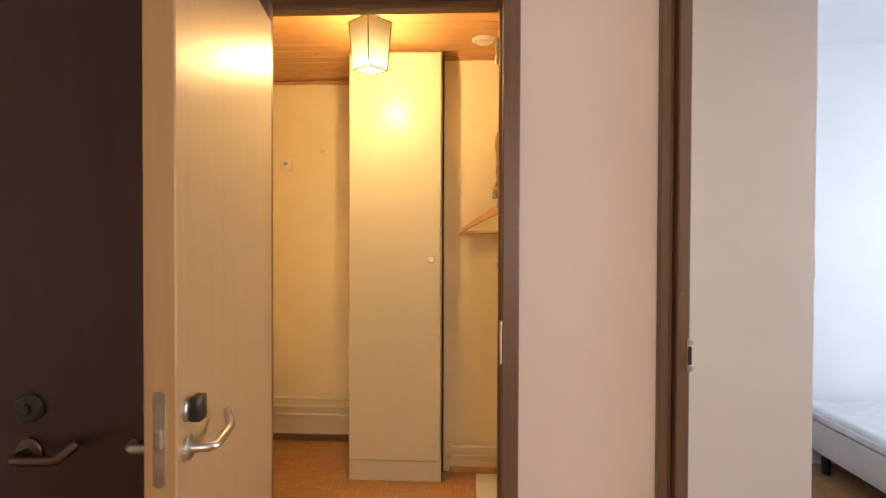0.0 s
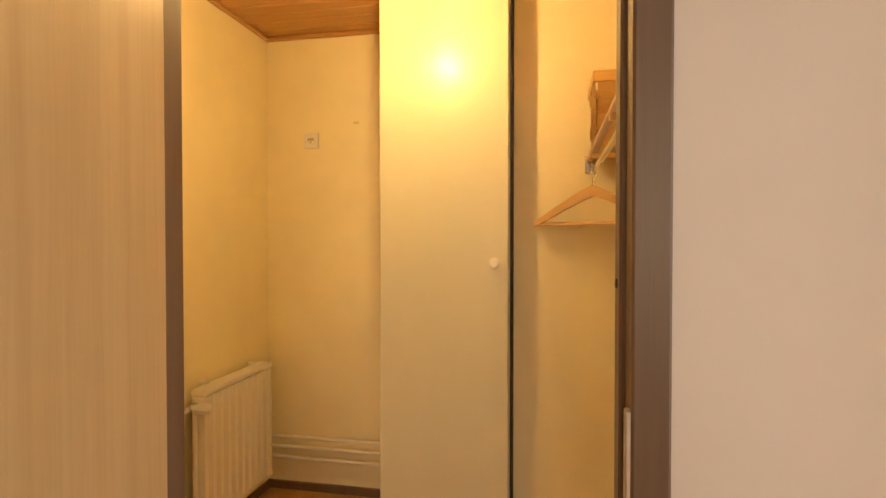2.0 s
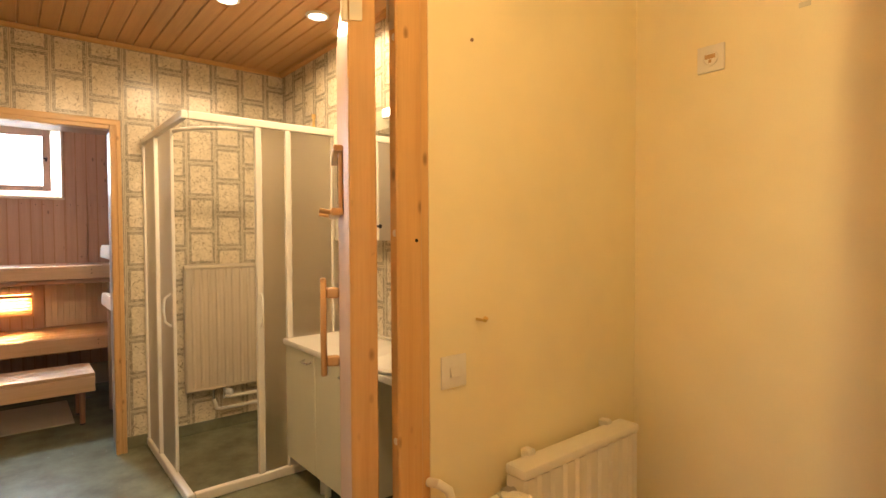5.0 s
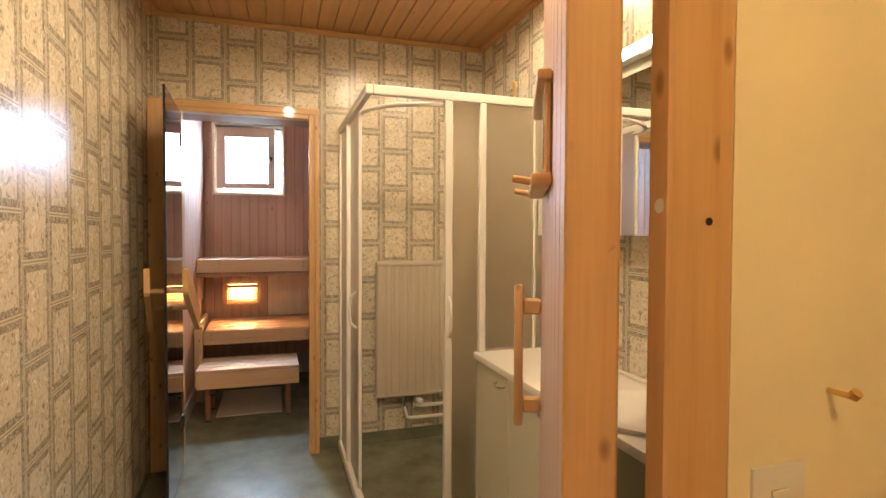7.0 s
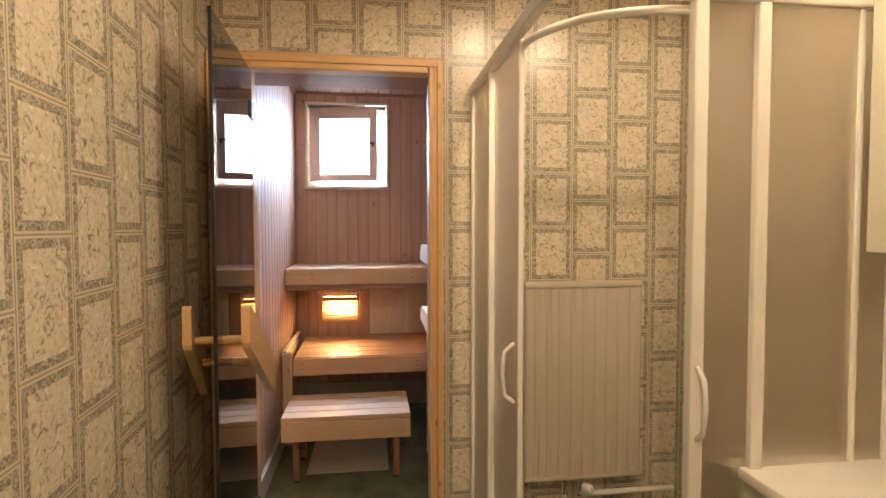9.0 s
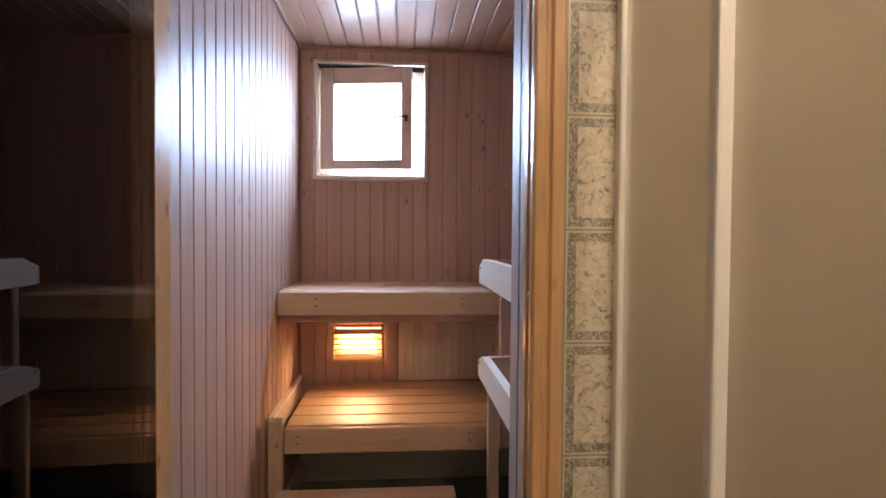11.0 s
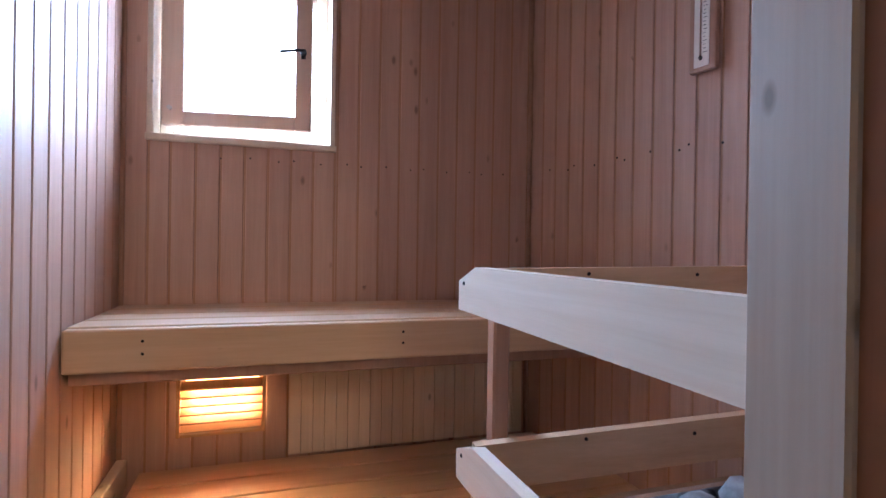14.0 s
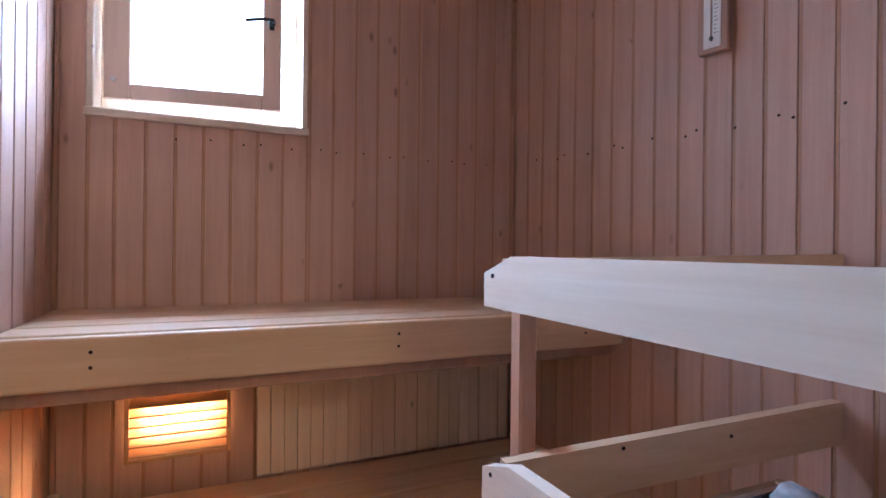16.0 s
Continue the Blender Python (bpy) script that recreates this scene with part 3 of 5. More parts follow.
grip = part("handle", box(0.685, 0.715, HF + 0.045, HF + 0.068, 0.84, 1.20, 0.008, 2), M_PINE, d4, "square wooden pull handle", True, True)
part("handle_post", box(0.69, 0.712, HF, HF + 0.047, 0.875, 0.915, 0.006), M_PINE, grip, "", True, True)
part("handle_post", box(0.69, 0.712, HF, HF + 0.047, 1.125, 1.165, 0.006), M_PINE, grip, "", True, True)
lt = part("mirror_frame", box(0.30, 0.60, HF, HF + 0.012, 1.42, 1.61, 0.003), M_PINE, d4, "small wooden mirror frame", False, True)
n = Nodes("small_mirror_silver")
part("mirror", box(0.318, 0.582, HF + 0.0125, HF + 0.0155, 1.445, 1.585, 0.001), n.done((0.86, 0.87, 0.86), 0.015, 1.0), lt, "small mirror glass", False, True)
part("mirror_shelf", box(0.27, 0.63, HF, HF + 0.036, 1.412, 1.434, 0.006, 2), M_PINE, lt, "narrow wooden shelf", True, True)
part("mirror_head", box(0.28, 0.62, HF, HF + 0.028, 1.596, 1.616, 0.006, 2), M_PINE, lt, "", True, True)
for u in (0.31, 0.59):
    part("peg", cyl((u, HF + 0.034, 1.422), (u, HF + 0.068, 1.428), 0.007), M_PINE, lt, "", True, True)

# pine frame and tinted glass door to the sauna
frame_s = casing("door_5_frame", "orange varnished pine frame round the sauna doorway", M_PINE, [
    ("jamb", -2.790, -2.765, 4.405, 4.465, 0, 2.068), ("stop", -2.895, -2.862, 4.418, 4.446, 0, 2.03),
    ("jamb", -2.835, -2.765, 3.55, 3.718, 0, 2.068)])
part("head", box(-2.835, -2.765, 3.718, 4.404, 2.005, 2.068, 0.004), M_PINEY, frame_s)
part("head_moulding", box(-2.765, -2.758, 3.680, 4.445, 2.03, 2.06, 0.003), M_PINEY, frame_s)
part("jamb_moulding", box(-2.765, -2.757, 4.405, 4.428, 0, 2.029, 0.004), M_PINE, frame_s)
part("jamb_moulding", box(-2.765, -2.757, 4.438, 4.464, 0, 2.062, 0.004), M_PINE, frame_s)
part("rebate", box(-2.862, -2.790, 4.428, 4.446, 0, 2.03, 0.002), M_BROWNPINE, frame_s, "darker brown rebate face")
part("door_stop", lathe([(0.008, 0), (0.0095, 0.003), (0.0095, 0.010), (0.006, 0.013)], (-2.842, 4.428, 1.252), (0, -1, 0)), M_BENCHZ, frame_s, "pale wooden door stop", True)
lining = thing("door_5_lining", (-3.06, 4.42, 0), "greyish pale wooden lining boards of the sauna doorway", "door lining", kind="structure")
part("board", box(-3.064, -2.982, 4.428, 4.446, 0, 2.03, 0.003), M_LINE, lining)
part("board", box(-2.956, -2.896, 4.424, 4.446, 0, 2.03, 0.003), M_LINE, lining)
part("groove", box(-2.982, -2.956, 4.436, 4.446, 0, 2.03), M_BROWNPINE, lining, "darker orange groove strip")
part("head_board", box(-3.064, -2.84, 3.62, 4.422, 2.012, 2.03, 0.003), M_BROWNPINE, lining)

d5 = thing("door_5", (-2.762, 3.716, 0), "open brown tinted glass sauna door with slanting wooden handles", "door", kind="structure", turn=2.47)
pane = part("pane", box(0, 0.607, -0.004, 0.004, 0.02, 1.99, 0.0015), M_TINT, d5, "brown tinted glass", False, True)
part("edge_seal", box(0.6075, 0.612, -0.005, 0.005, 0.02, 1.99, 0.001), M_GAP, d5, "dark glass edge", False, True)
for zz in (0.25, 1.80):
    part("hinge", box(-0.012, 0.05, -0.011, 0.011, zz, zz + 0.07, 0.004), M_BLACK, d5, "black hinge clamp", False, True)
part("foot_clamp", box(0.55, 0.585, -0.012, 0.012, 0.005, 0.07, 0.004), M_BLACK, d5, "black glass clamp", False, True)
for sgn in (1, -1):
    board = prism([(0.32, 0.955), (0.32, 0.85), (0.335, 0.842), (0.59, 1.045), (0.598, 1.06), (0.598, 1.16), (0.585, 1.168)], sgn * 0.066, sgn * 0.090)
    for v in board.verts:
        v.co.y += sgn * 0.028 * (0.598 - v.co.x) / 0.278
    hb = part("handle", board, M_HANG, d5, "pale wooden handle board", False, True)
    part("handle_post", cyl((0.41, 0, 0.965), (0.41, sgn * 0.087, 0.965), 0.012), M_HANG, hb, "", True, True)
    part("handle_post", cyl((0.535, 0, 1.06), (0.535, sgn * 0.074, 1.06), 0.012), M_HANG, hb, "", True, True)

# sauna window: deep reveal, frame, sash ajar towards the room
win = thing("window_1", (-4.80, 3.99, 1.69), "small wooden sauna window with its sash ajar", "window", kind="structure")
WY0, WY1, WZ0, WZ1 = 3.69, 4.29, 1.70, 2.32
for n, a in (("reveal", (-5.0, SX1 + 0.012, WY0 - 0.016, WY0 + 0.004, WZ0, WZ1)), ("reveal", (-5.0, SX1 + 0.012, WY1 - 0.004, WY1 + 0.016, WZ0, WZ1)),
             ("reveal", (-5.0, SX1 + 0.012, WY0 - 0.016, WY1 + 0.016, WZ1, WZ1 + 0.018)), ("window_sill", (-5.0, SX1 + 0.016, WY0 - 0.02, WY1 + 0.02, WZ0 - 0.022, WZ0 + 0.002))):
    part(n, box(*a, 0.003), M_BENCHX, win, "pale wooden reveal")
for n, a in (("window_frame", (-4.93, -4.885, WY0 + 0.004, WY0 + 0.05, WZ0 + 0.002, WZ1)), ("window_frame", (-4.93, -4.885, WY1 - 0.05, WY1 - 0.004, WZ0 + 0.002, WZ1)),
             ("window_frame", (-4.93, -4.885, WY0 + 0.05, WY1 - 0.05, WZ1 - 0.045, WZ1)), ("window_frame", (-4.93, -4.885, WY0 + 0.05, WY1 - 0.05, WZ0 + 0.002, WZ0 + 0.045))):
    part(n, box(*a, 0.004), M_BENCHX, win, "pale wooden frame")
sash = thing("window_sash", (-4.868, WY0 + 0.022, 1.745), "brown wooden window sash swung a little inward", "window sash", kind="structure", turn=-9.0)
SW, SH = 0.515, 0.566
for n, a in (("stile", (0, 0.04, 0, 0.075, 0, SH)), ("stile", (0, 0.04, SW - 0.058, SW, 0, SH)), ("rail", (0.001, 0.039, 0.075, SW - 0.058, 0, 0.052)), ("rail", (0.001, 0.039, 0.075, SW - 0.058, SH - 0.09, SH))):
    part(n, box(*a, 0.004), M_SASHP, sash, "", False, True)
gp = part("pane", box(0.014, 0.018, 0.07, SW - 0.052, 0.047, SH - 0.085), M_CLEAR, sash, "clear glass", False, True)
gp.visible_shadow = False
part("window_handle", join(lathe([(0.012, 0), (0.012, 0.012), (0.009, 0.02)], (0.04, SW - 0.03, 0.285), (1, 0, 0), 14), box(0.04, 0.045, SW - 0.038, SW - 0.022, 0.262, 0.30, 0.002), tube([(0.06, SW - 0.03, 0.285), (0.066, SW - 0.045, 0.286), (0.068, SW - 0.11, 0.276)], 0.006, 8)), M_BLACK, sash, "black window handle", True, True)
part("catch", lathe([(0.008, 0), (0.008, 0.01)], (0.04, 0.03, 0.06), (1, 0, 0), 10), M_STEEL, sash, "", True, True)
sky_card = new("backdrop", mesh_of("backdrop", box(-7.02, -7.0, 1.5, 6.5, -0.5, 5.5), glow("bright_overcast", (0.93, 0.97, 1.0), 12.0)))
tagged(sky_card, "blown-out bright overcast sky outside", "sky", kind="structure")
# unseen windows: an added one behind the walk, and the bedroom's
for nm, a, b in (("window_2", (1.4, 3.0, -1.07, -1.03, 0.9, 2.3), "y"), ("window_3", (5.03, 5.07, 3.9, 5.45, 0.8, 2.2), "x")):
    w = thing(nm, (a[0], a[2], a[4]), "plain white framed window, unseen", "window", kind="structure")
    x0, x1, y0, y1, z0, z1 = a
    t = 0.06
    if b == "y":
        for q in ((x0, x0 + t, y0, y1, z0, z1), (x1 - t, x1, y0, y1, z0, z1), (x0 + t, x1 - t, y0, y1, z0, z0 + t), (x0 + t, x1 - t, y0, y1, z1 - t, z1)):
            part("window_frame", box(*q, 0.004), M_PLAST, w)
    else:
        for q in ((x0, x1, y0, y0 + t, z0, z1), (x0, x1, y1 - t, y1, z0, z1), (x0, x1, y0 + t, y1 - t, z0, z0 + t), (x0, x1, y0 + t, y1 - t, z1 - t, z1)):
            part("window_frame", box(*q, 0.004), M_PLAST, w)

# ---- vestibule ----
wr = thing("wardrobe", (1.107, 5.05, 0), "tall narrow white wardrobe cupboard with a round knob", "wardrobe")
part("body", box(0.842, 1.372, 5.070, 5.645, 0.0, 2.46, 0.002), M_CUP, wr)
part("plinth", box(0.838, 1.372, 5.058, 5.069, 0.0, 0.115, 0.002), M_CUP, wr)
wd = part("door", box(0.840, 1.366, 5.048, 5.067, 0.122, 2.448, 0.003), M_CUP, wr)
part("knob", lathe([(0.009, 0), (0.009, 0.009), (0.020, 0.015), (0.022, 0.025), (0.015, 0.031)], (1.314, 5.048, 1.278), (0, -1, 0)), M_PLAST, wd, "white round knob", True)
# solid dark strip: the gap's shade is put into its colour
part("side_gap", box(1.3725, 1.3765, 5.058, 5.203, 0.0, 2.46), M_GAP, wr, "dark strip for the shade in the gap beside the wardrobe")

bb = thing("baseboard", (0, 5.64, 0), "dark brown wooden baseboard", "baseboard", kind="structure")
part("board", box(0.0, 0.84, 5.632, 5.65, 0.0, 0.045, 0.003), M_FRAME, bb)
part("board", box(1.412, 1.935, 5.19, 5.205, 0.0, 0.03, 0.003), M_PINE, bb)
part("board", box(0.0, 0.014, 4.69, 5.632, 0.0, 0.045, 0.003), M_FRAME, bb)
part("board", box(1.36, 1.412, 5.10, 5.118, 0.0, 0.03, 0.003), M_PINE, bb)
cv = thing("trim_cornice", (0, 5.64, 2.45), "narrow brown wooden ceiling moulding", "trim", kind="structure")
part("moulding", box(0.0, 0.842, 5.628, 5.65, 2.452, 2.474, 0.004), M_CEIL, cv)
part("moulding", box(0.0, 0.02, 3.87, 5.628, 2.452, 2.474, 0.004), M_CEIL, cv)
part("moulding", box(1.372, 1.935, 5.185, 5.204, 2.45, 2.474, 0.004), M_CEIL, cv)

hp = thing("heating_pipes", (0.5, 5.6, 0.18), "three cream painted heating pipes along the wall", "pipes")
for zz in (0.192, 0.248, 0.302):
    part("pipe", tube([(0.02, 5.606, zz), (0.86, 5.606, zz)], 0.0105), M_RAD, hp, "", True)
part("clip", box(0.80, 0.81, 5.60, 5.65, 0.17, 0.305, 0.003), M_RAD, hp)
hp2 = thing("heating_pipes", (1.6, 5.17, 0.1), "two cream painted heating pipes low on the wall", "pipes")
for zz in (0.105, 0.16):
    part("pipe", tube([(1.40, 5.10, zz + 0.01), (1.405, 5.14, zz), (1.425, 5.178, zz), (1.93, 5.178, zz)], 0.0085), M_RAD, hp2, "", True)


def radiator(name, x0, x1, y0, y1, z0, z1, label, coat=M_RAD, lip=True):
    """A ribbed steel panel radiator on a wall that faces +x."""
    rd = thing(name, (x0, (y0 + y1) / 2, z0), label, "radiator")
    n = max(6, round((y1 - y0) / 0.055))
    pitch = (y1 - y0) / n
    outline = [(x0 + 0.02, y0)]
    for k in range(n):
        a = y0 + k * pitch
        outline += [(x1 - 0.008, a + pitch * 0.08), (x1, a + pitch * 0.25), (x1, a + pitch * 0.75), (x1 - 0.008, a + pitch * 0.92)]
    outline += [(x0 + 0.02, y1)]
    part("panel", prism(outline, z0 + 0.02, z1 - 0.03, "z"), coat, rd)
    part("top_grille", box(x0 + 0.012, x1 + 0.002, y0, y1, z1 - 0.03, z1, 0.009, 2), coat, rd, "", True)
    part("bottom_rail", box(x0 + 0.015, x1 + 0.001, y0, y1, z0, z0 + 0.022, 0.007, 2), coat, rd, "", True)
    if not lip:
        return rd
    for y in (y0 + 0.08, y1 - 0.1):
        part("bracket", box(x0 - 0.005, x0 + 0.03, y, y + 0.03, z1 - 0.012, z1 + 0.014, 0.004), coat, rd)
    return rd


hr = radiator("radiator", 0.02, 0.105, 4.95, 5.505, 0.14, 0.735, "cream enamelled ribbed panel radiator on the wall")
part("valve", lathe([(0.013, -0.02), (0.016, 0.0), (0.021, 0.006), (0.023, 0.05), (0.020, 0.066), (0.012, 0.070)], (0.085, 4.912, 0.668), (1, 0.3, -0.05)), M_PLAST, hr, "white thermostat valve", True)
part("valve_body", join(tube([(0.065, 5.0, 0.668), (0.065, 4.89, 0.668)], 0.012), lathe([(0.018, -0.012), (0.018, 0.012)], (0.065, 4.925, 0.668), (0, 1, 0), 6)), M_STEEL, hr, "worn chrome valve body", True)
for k in range(8):
    a = 2 * math.pi * k / 8
    part("valve_rib", cyl((0.098, 4.916 + 0.023 * math.cos(a), 0.668 + 0.023 * math.sin(a)), (0.138, 4.928 + 0.023 * math.cos(a), 0.666 + 0.023 * math.sin(a)), 0.0028, None, 6), M_PLAST, hr)
part("supply_pipe", tube([(0.065, 4.892, 0.668), (0.045, 4.80, 0.648), (0.04, 4.772, 0.64), (0.04, 4.766, 0.62)], 0.010), M_RAD, hr, "", True)
part("supply_pipe", tube([(0.0, 4.715, 0.74), (0.03, 4.72, 0.745), (0.04, 4.745, 0.725), (0.04, 4.76, 0.68), (0.04, 4.762, 0.0)], 0.012), M_RAD, hr, "", True)
part("return_pipe", tube([(0.075, 4.925, 0.655), (0.075, 4.925, 0.0)], 0.009), M_RAD, hr, "", True)


def wall_socket(name, at, axis, label):
    x, y, z = at
    ob = thing(name, at, label, "socket")
    if axis == "y":
        part("plate", box(x - 0.042, x + 0.042, y - 0.01, y, z - 0.042, z + 0.042, 0.004, 2), M_PLAST, ob, "", True)
        part("rim", lathe([(0.024, 0), (0.024, 0.003), (0.020, 0.003), (0.019, 0.0005)], (x, y - 0.01, z), (0, -1, 0)), M_PLAST, ob, "", True)
        part("cover", join(box(x - 0.016, x + 0.016, y - 0.0135, y - 0.0125, z - 0.001, z + 0.012), box(x - 0.004, x + 0.004, y - 0.0135, y - 0.0125, z - 0.014, z - 0.004)), M_OAK, ob, "brown contact openings")
    else:
        part("plate", box(x, x + 0.006, y - 0.042, y + 0.042, z - 0.042, z + 0.042, 0.004, 2), M_PLAST, ob, "", True)
        part("rocker", prism([(x + 0.006, z - 0.012), (x + 0.013, z - 0.012), (x + 0.008, z + 0.012), (x + 0.006, z + 0.012)], y - 0.014, y + 0.014), M_PLAST, ob)
    return ob


wall_socket("wall_socket", (0.262, 5.65, 1.905), "y", "cream square wall socket high on the wall")
wall_socket("light_switch", (0.0, 4.795, 1.005), "x", "cream square light switch beside the pine frame")
tagged(bpy.data.objects["light_switch"], category="switch")
solo("wall_hook", join(cyl((0, 4.879, 1.13), (0.03, 4.879, 1.13), 0.004, None, 8), cyl((0.03, 4.879, 1.13), (0.036, 4.879, 1.137), 0.007, None, 8)), M_BRASS, (0, 4.879, 1.13), "small brass hook on the cream wall", "hook")
for yy, zz in ((4.863, 1.862),):
    solo("nail", lathe([(0.004, 0), (0.005, 0.004)], (0, yy, zz), (1, 0, 0), 8), M_FRAME, (0, yy, zz), "tiny dark nail in the cream wall", "nail", "old nails")
solo("wall_patch", box(0.50, 0.53, 5.6475, 5.6505, 1.985, 2.0, 0.001), M_CUP, (0.515, 5.65, 1.985), "small filled patch on the wall", "patch")

ln = thing("ceiling_lantern", (1.042, 4.616, 2.20), "brass framed glass lantern glowing under the ceiling", "ceiling lamp")
LZ0, LZ1, LR0, LR1 = 2.200, 2.445, 0.082, 0.104
bot = [Vector((1.042 + LR0 * math.cos(a), 4.616 + LR0 * math.sin(a), LZ0 + 0.012)) for a in (radians(k * 90 + 5) for k in range(4))]
top = [Vector((1.042 + LR1 * math.cos(a), 4.616 + LR1 * math.sin(a), LZ1)) for a in (radians(k * 90 + 5) for k in range(4))]
for k in range(4):
    q = bmesh.new()
    vs = [q.verts.new(p) for p in (bot[k], bot[(k + 1) % 4], top[(k + 1) % 4], top[k])]
    q.faces.new(vs)
    ext = bmesh.ops.extrude_face_region(q, geom=q.faces[:])
    inward = (Vector((1.042, 4.616, 2.3)) - sum((v.co for v in vs), Vector()) / 4) * 0.04
    bmesh.ops.translate(q, verts=[e for e in ext["geom"] if isinstance(e, bmesh.types.BMVert)], vec=inward)
    lp = part("pane", q, M_LANT, ln, "glowing amber glass")
    lp.visible_shadow = False
    part("corner_bar", cyl(bot[k], top[k], 0.0036, None, 8), M_OLDBR, ln, "", True)
    part("rim_bar", cyl(top[k], top[(k + 1) % 4], 0.0036, None, 8), M_OLDBR, ln, "", True)
    part("rim_bar", cyl(bot[k], bot[(k + 1) % 4], 0.0036, None, 8), M_OLDBR, ln, "", True)
q = bmesh.new()
vs = [q.verts.new(p) for p in bot] + [q.verts.new((1.042, 4.616, LZ0 + 0.011))]
for k in range(4):
    q.faces.new((vs[k], vs[(k + 1) % 4], vs[4]))
lp = part("bottom_pane", q, M_LANT, ln, "glowing amber glass")
lp.visible_shadow = False
part("stem", join(cyl((1.042, 4.616, 2.44), (1.042, 4.616, 2.475), 0.008), lathe([(0.05, 0), (0.045, -0.012), (0.012, -0.02)], (1.042, 4.616, 2.475))), M_BRASS, ln, "", True)
vt = thing("ceiling_vent", (1.60, 4.94, 2.46), "round white ceiling ventilation valve", "vent")
part("ring", lathe([(0.062, 0.0), (0.062, -0.006), (0.05, -0.014), (0.042, -0.008)], (1.60, 4.94, 2.475), (0, 0, 1), 28), M_PLAST, vt, "", True)
part("disc", lathe([(0.038, -0.004), (0.038, -0.018), (0.03, -0.024), (0.005, -0.025)], (1.60, 4.94, 2.475), (0, 0, 1), 28), M_PLAST, vt, "", True)

# coat rack on the east wall with a basket and hangers
rk = thing("coat_rack", (1.93, 4.6, 1.63), "wooden slatted hat shelf with a chrome rail end", "coat rack")
for k, xx in enumerate((1.672, 1.735, 1.80, 1.865)):
    part("slat", box(xx - 0.012, xx + 0.012, 4.05, 5.085, 1.668, 1.684, 0.004), M_BENCH, rk)
part("rail", tube([(1.69, 4.05, 1.635), (1.69, 5.07, 1.635)], 0.011), M_CHROME, rk, "chrome hanging rail", True)
part("rail_end", box(1.655, 1.70, 5.055, 5.075, 1.62, 1.69, 0.006, 2), M_CHROME, rk, "chrome end fitting", True)
for yy in (4.25, 4.85):
    part("bracket", join(box(1.66, 1.935, yy, yy + 0.022, 1.648, 1.668, 0.003), box(1.915, 1.935, yy, yy + 0.022, 1.45, 1.668, 0.003)), M_PINE, rk, "wooden bracket")
part("peg_rail", box(1.917, 1.935, 4.1, 5.16, 1.52, 1.58, 0.004), M_PINE, rk)
bk = thing("basket", (1.805, 5.05, 1.684), "woven birch bark basket standing on the hat shelf", "basket")
KX0, KX1, KY0, KY1, KROW = 1.690, 1.920, 4.935, 5.170, 0.066


def bark(u0, u1, z0, z1, bulge, lean, put):
    """One visible stretch of a bark strip, bowed outward over the strip that it crosses."""
    q = bmesh.new()
    rows = []
    for i in range(5):
        f = i / 4
        row = []
        for k in range(5):
            g = k / 4
            d = bulge * math.sin(math.pi * f) * (0.5 + 0.5 * math.sin(math.pi * g)) + 0.002 + lean * (z0 + (z1 - z0) * g - 1.684)
            row.append(put(u0 + (u1 - u0) * f, d, z0 + (z1 - z0) * g))
        rows.append([q.verts.new(p) for p in row])
    for i in range(4):
        for k in range(4):
            q.faces.new((rows[i][k], rows[i + 1][k], rows[i + 1][k + 1], rows[i][k + 1]))
    bmesh.ops.solidify(q, geom=q.faces[:], thickness=0.0025)
    bmesh.ops.recalc_face_normals(q, faces=q.faces[:])
    return q


for r_ in range(4):
    for s_ in range(3):
        amount = 0.008 if (r_ + s_) % 2 else 0.003
        for face in range(4):
            a0, a1 = (KX0, KX1) if face < 2 else (KY0, KY1)
            step = (a1 - a0) / 3
            put = (lambda u, d, z: (u, KY0 - d, z), lambda u, d, z: (u, KY1 + d, z), lambda u, d, z: (KX0 - d, u, z), lambda u, d, z: (KX1 + d, u, z))[face]
            part("strip", bark(a0 + s_ * step + 0.0012, a0 + (s_ + 1) * step - 0.0012, 1.686 + r_ * KROW + 0.001, 1.686 + (r_ + 1) * KROW - 0.001, amount, 0.02, put), M_BASKET, bk, "", True)
KT = 1.686 + 4 * KROW
part("rim", join(box(KX0 - 0.016, KX1 + 0.012, KY0 - 0.016, KY0 - 0.004, KT - 0.02, KT + 0.022, 0.004, 2), box(KX0 - 0.016, KX1 + 0.012, KY1 + 0.004, KY1 + 0.016, KT - 0.02, KT + 0.022, 0.004, 2), box(KX0 - 0.016, KX0 - 0.004, KY0 - 0.003, KY1 + 0.003, KT - 0.02, KT + 0.022, 0.004, 2)), M_BASKET, bk)
part("bottom", box(KX0, KX1, KY0, KY1, 1.6845, 1.69), M_BASKET, bk)


def hanger(name, at, turn, label):
    h = thing(name, at, label, "coat hanger", "wooden coat hangers", turn=turn)
    arc = []
    for k in range(13):
        u = k / 12 * 2 - 1
        arc.append((0.24 * u, -0.048 - 0.132 * abs(u) ** 1.12))
    low = [(x, z - 0.038 + 0.016 * abs(x) / 0.24) for x, z in arc]
    part("shoulder", prism(arc + low[::-1], -0.011, 0.011), M_HANG, h, "", False, True)
    part("bar", cyl((-0.226, 0, -0.192), (0.226, 0, -0.192), 0.0055, None, 10), M_HANG, h, "", True, True)
    part("hook", tube([(0, 0, -0.05), (0, 0, -0.02), (0.012, 0, -0.005), (0.016, 0, 0.01), (0.008, 0, 0.022), (-0.008, 0, 0.022), (-0.016, 0, 0.012)], 0.0018, 8), M_CHROME, h, "steel wire hook", True, True)
    return h


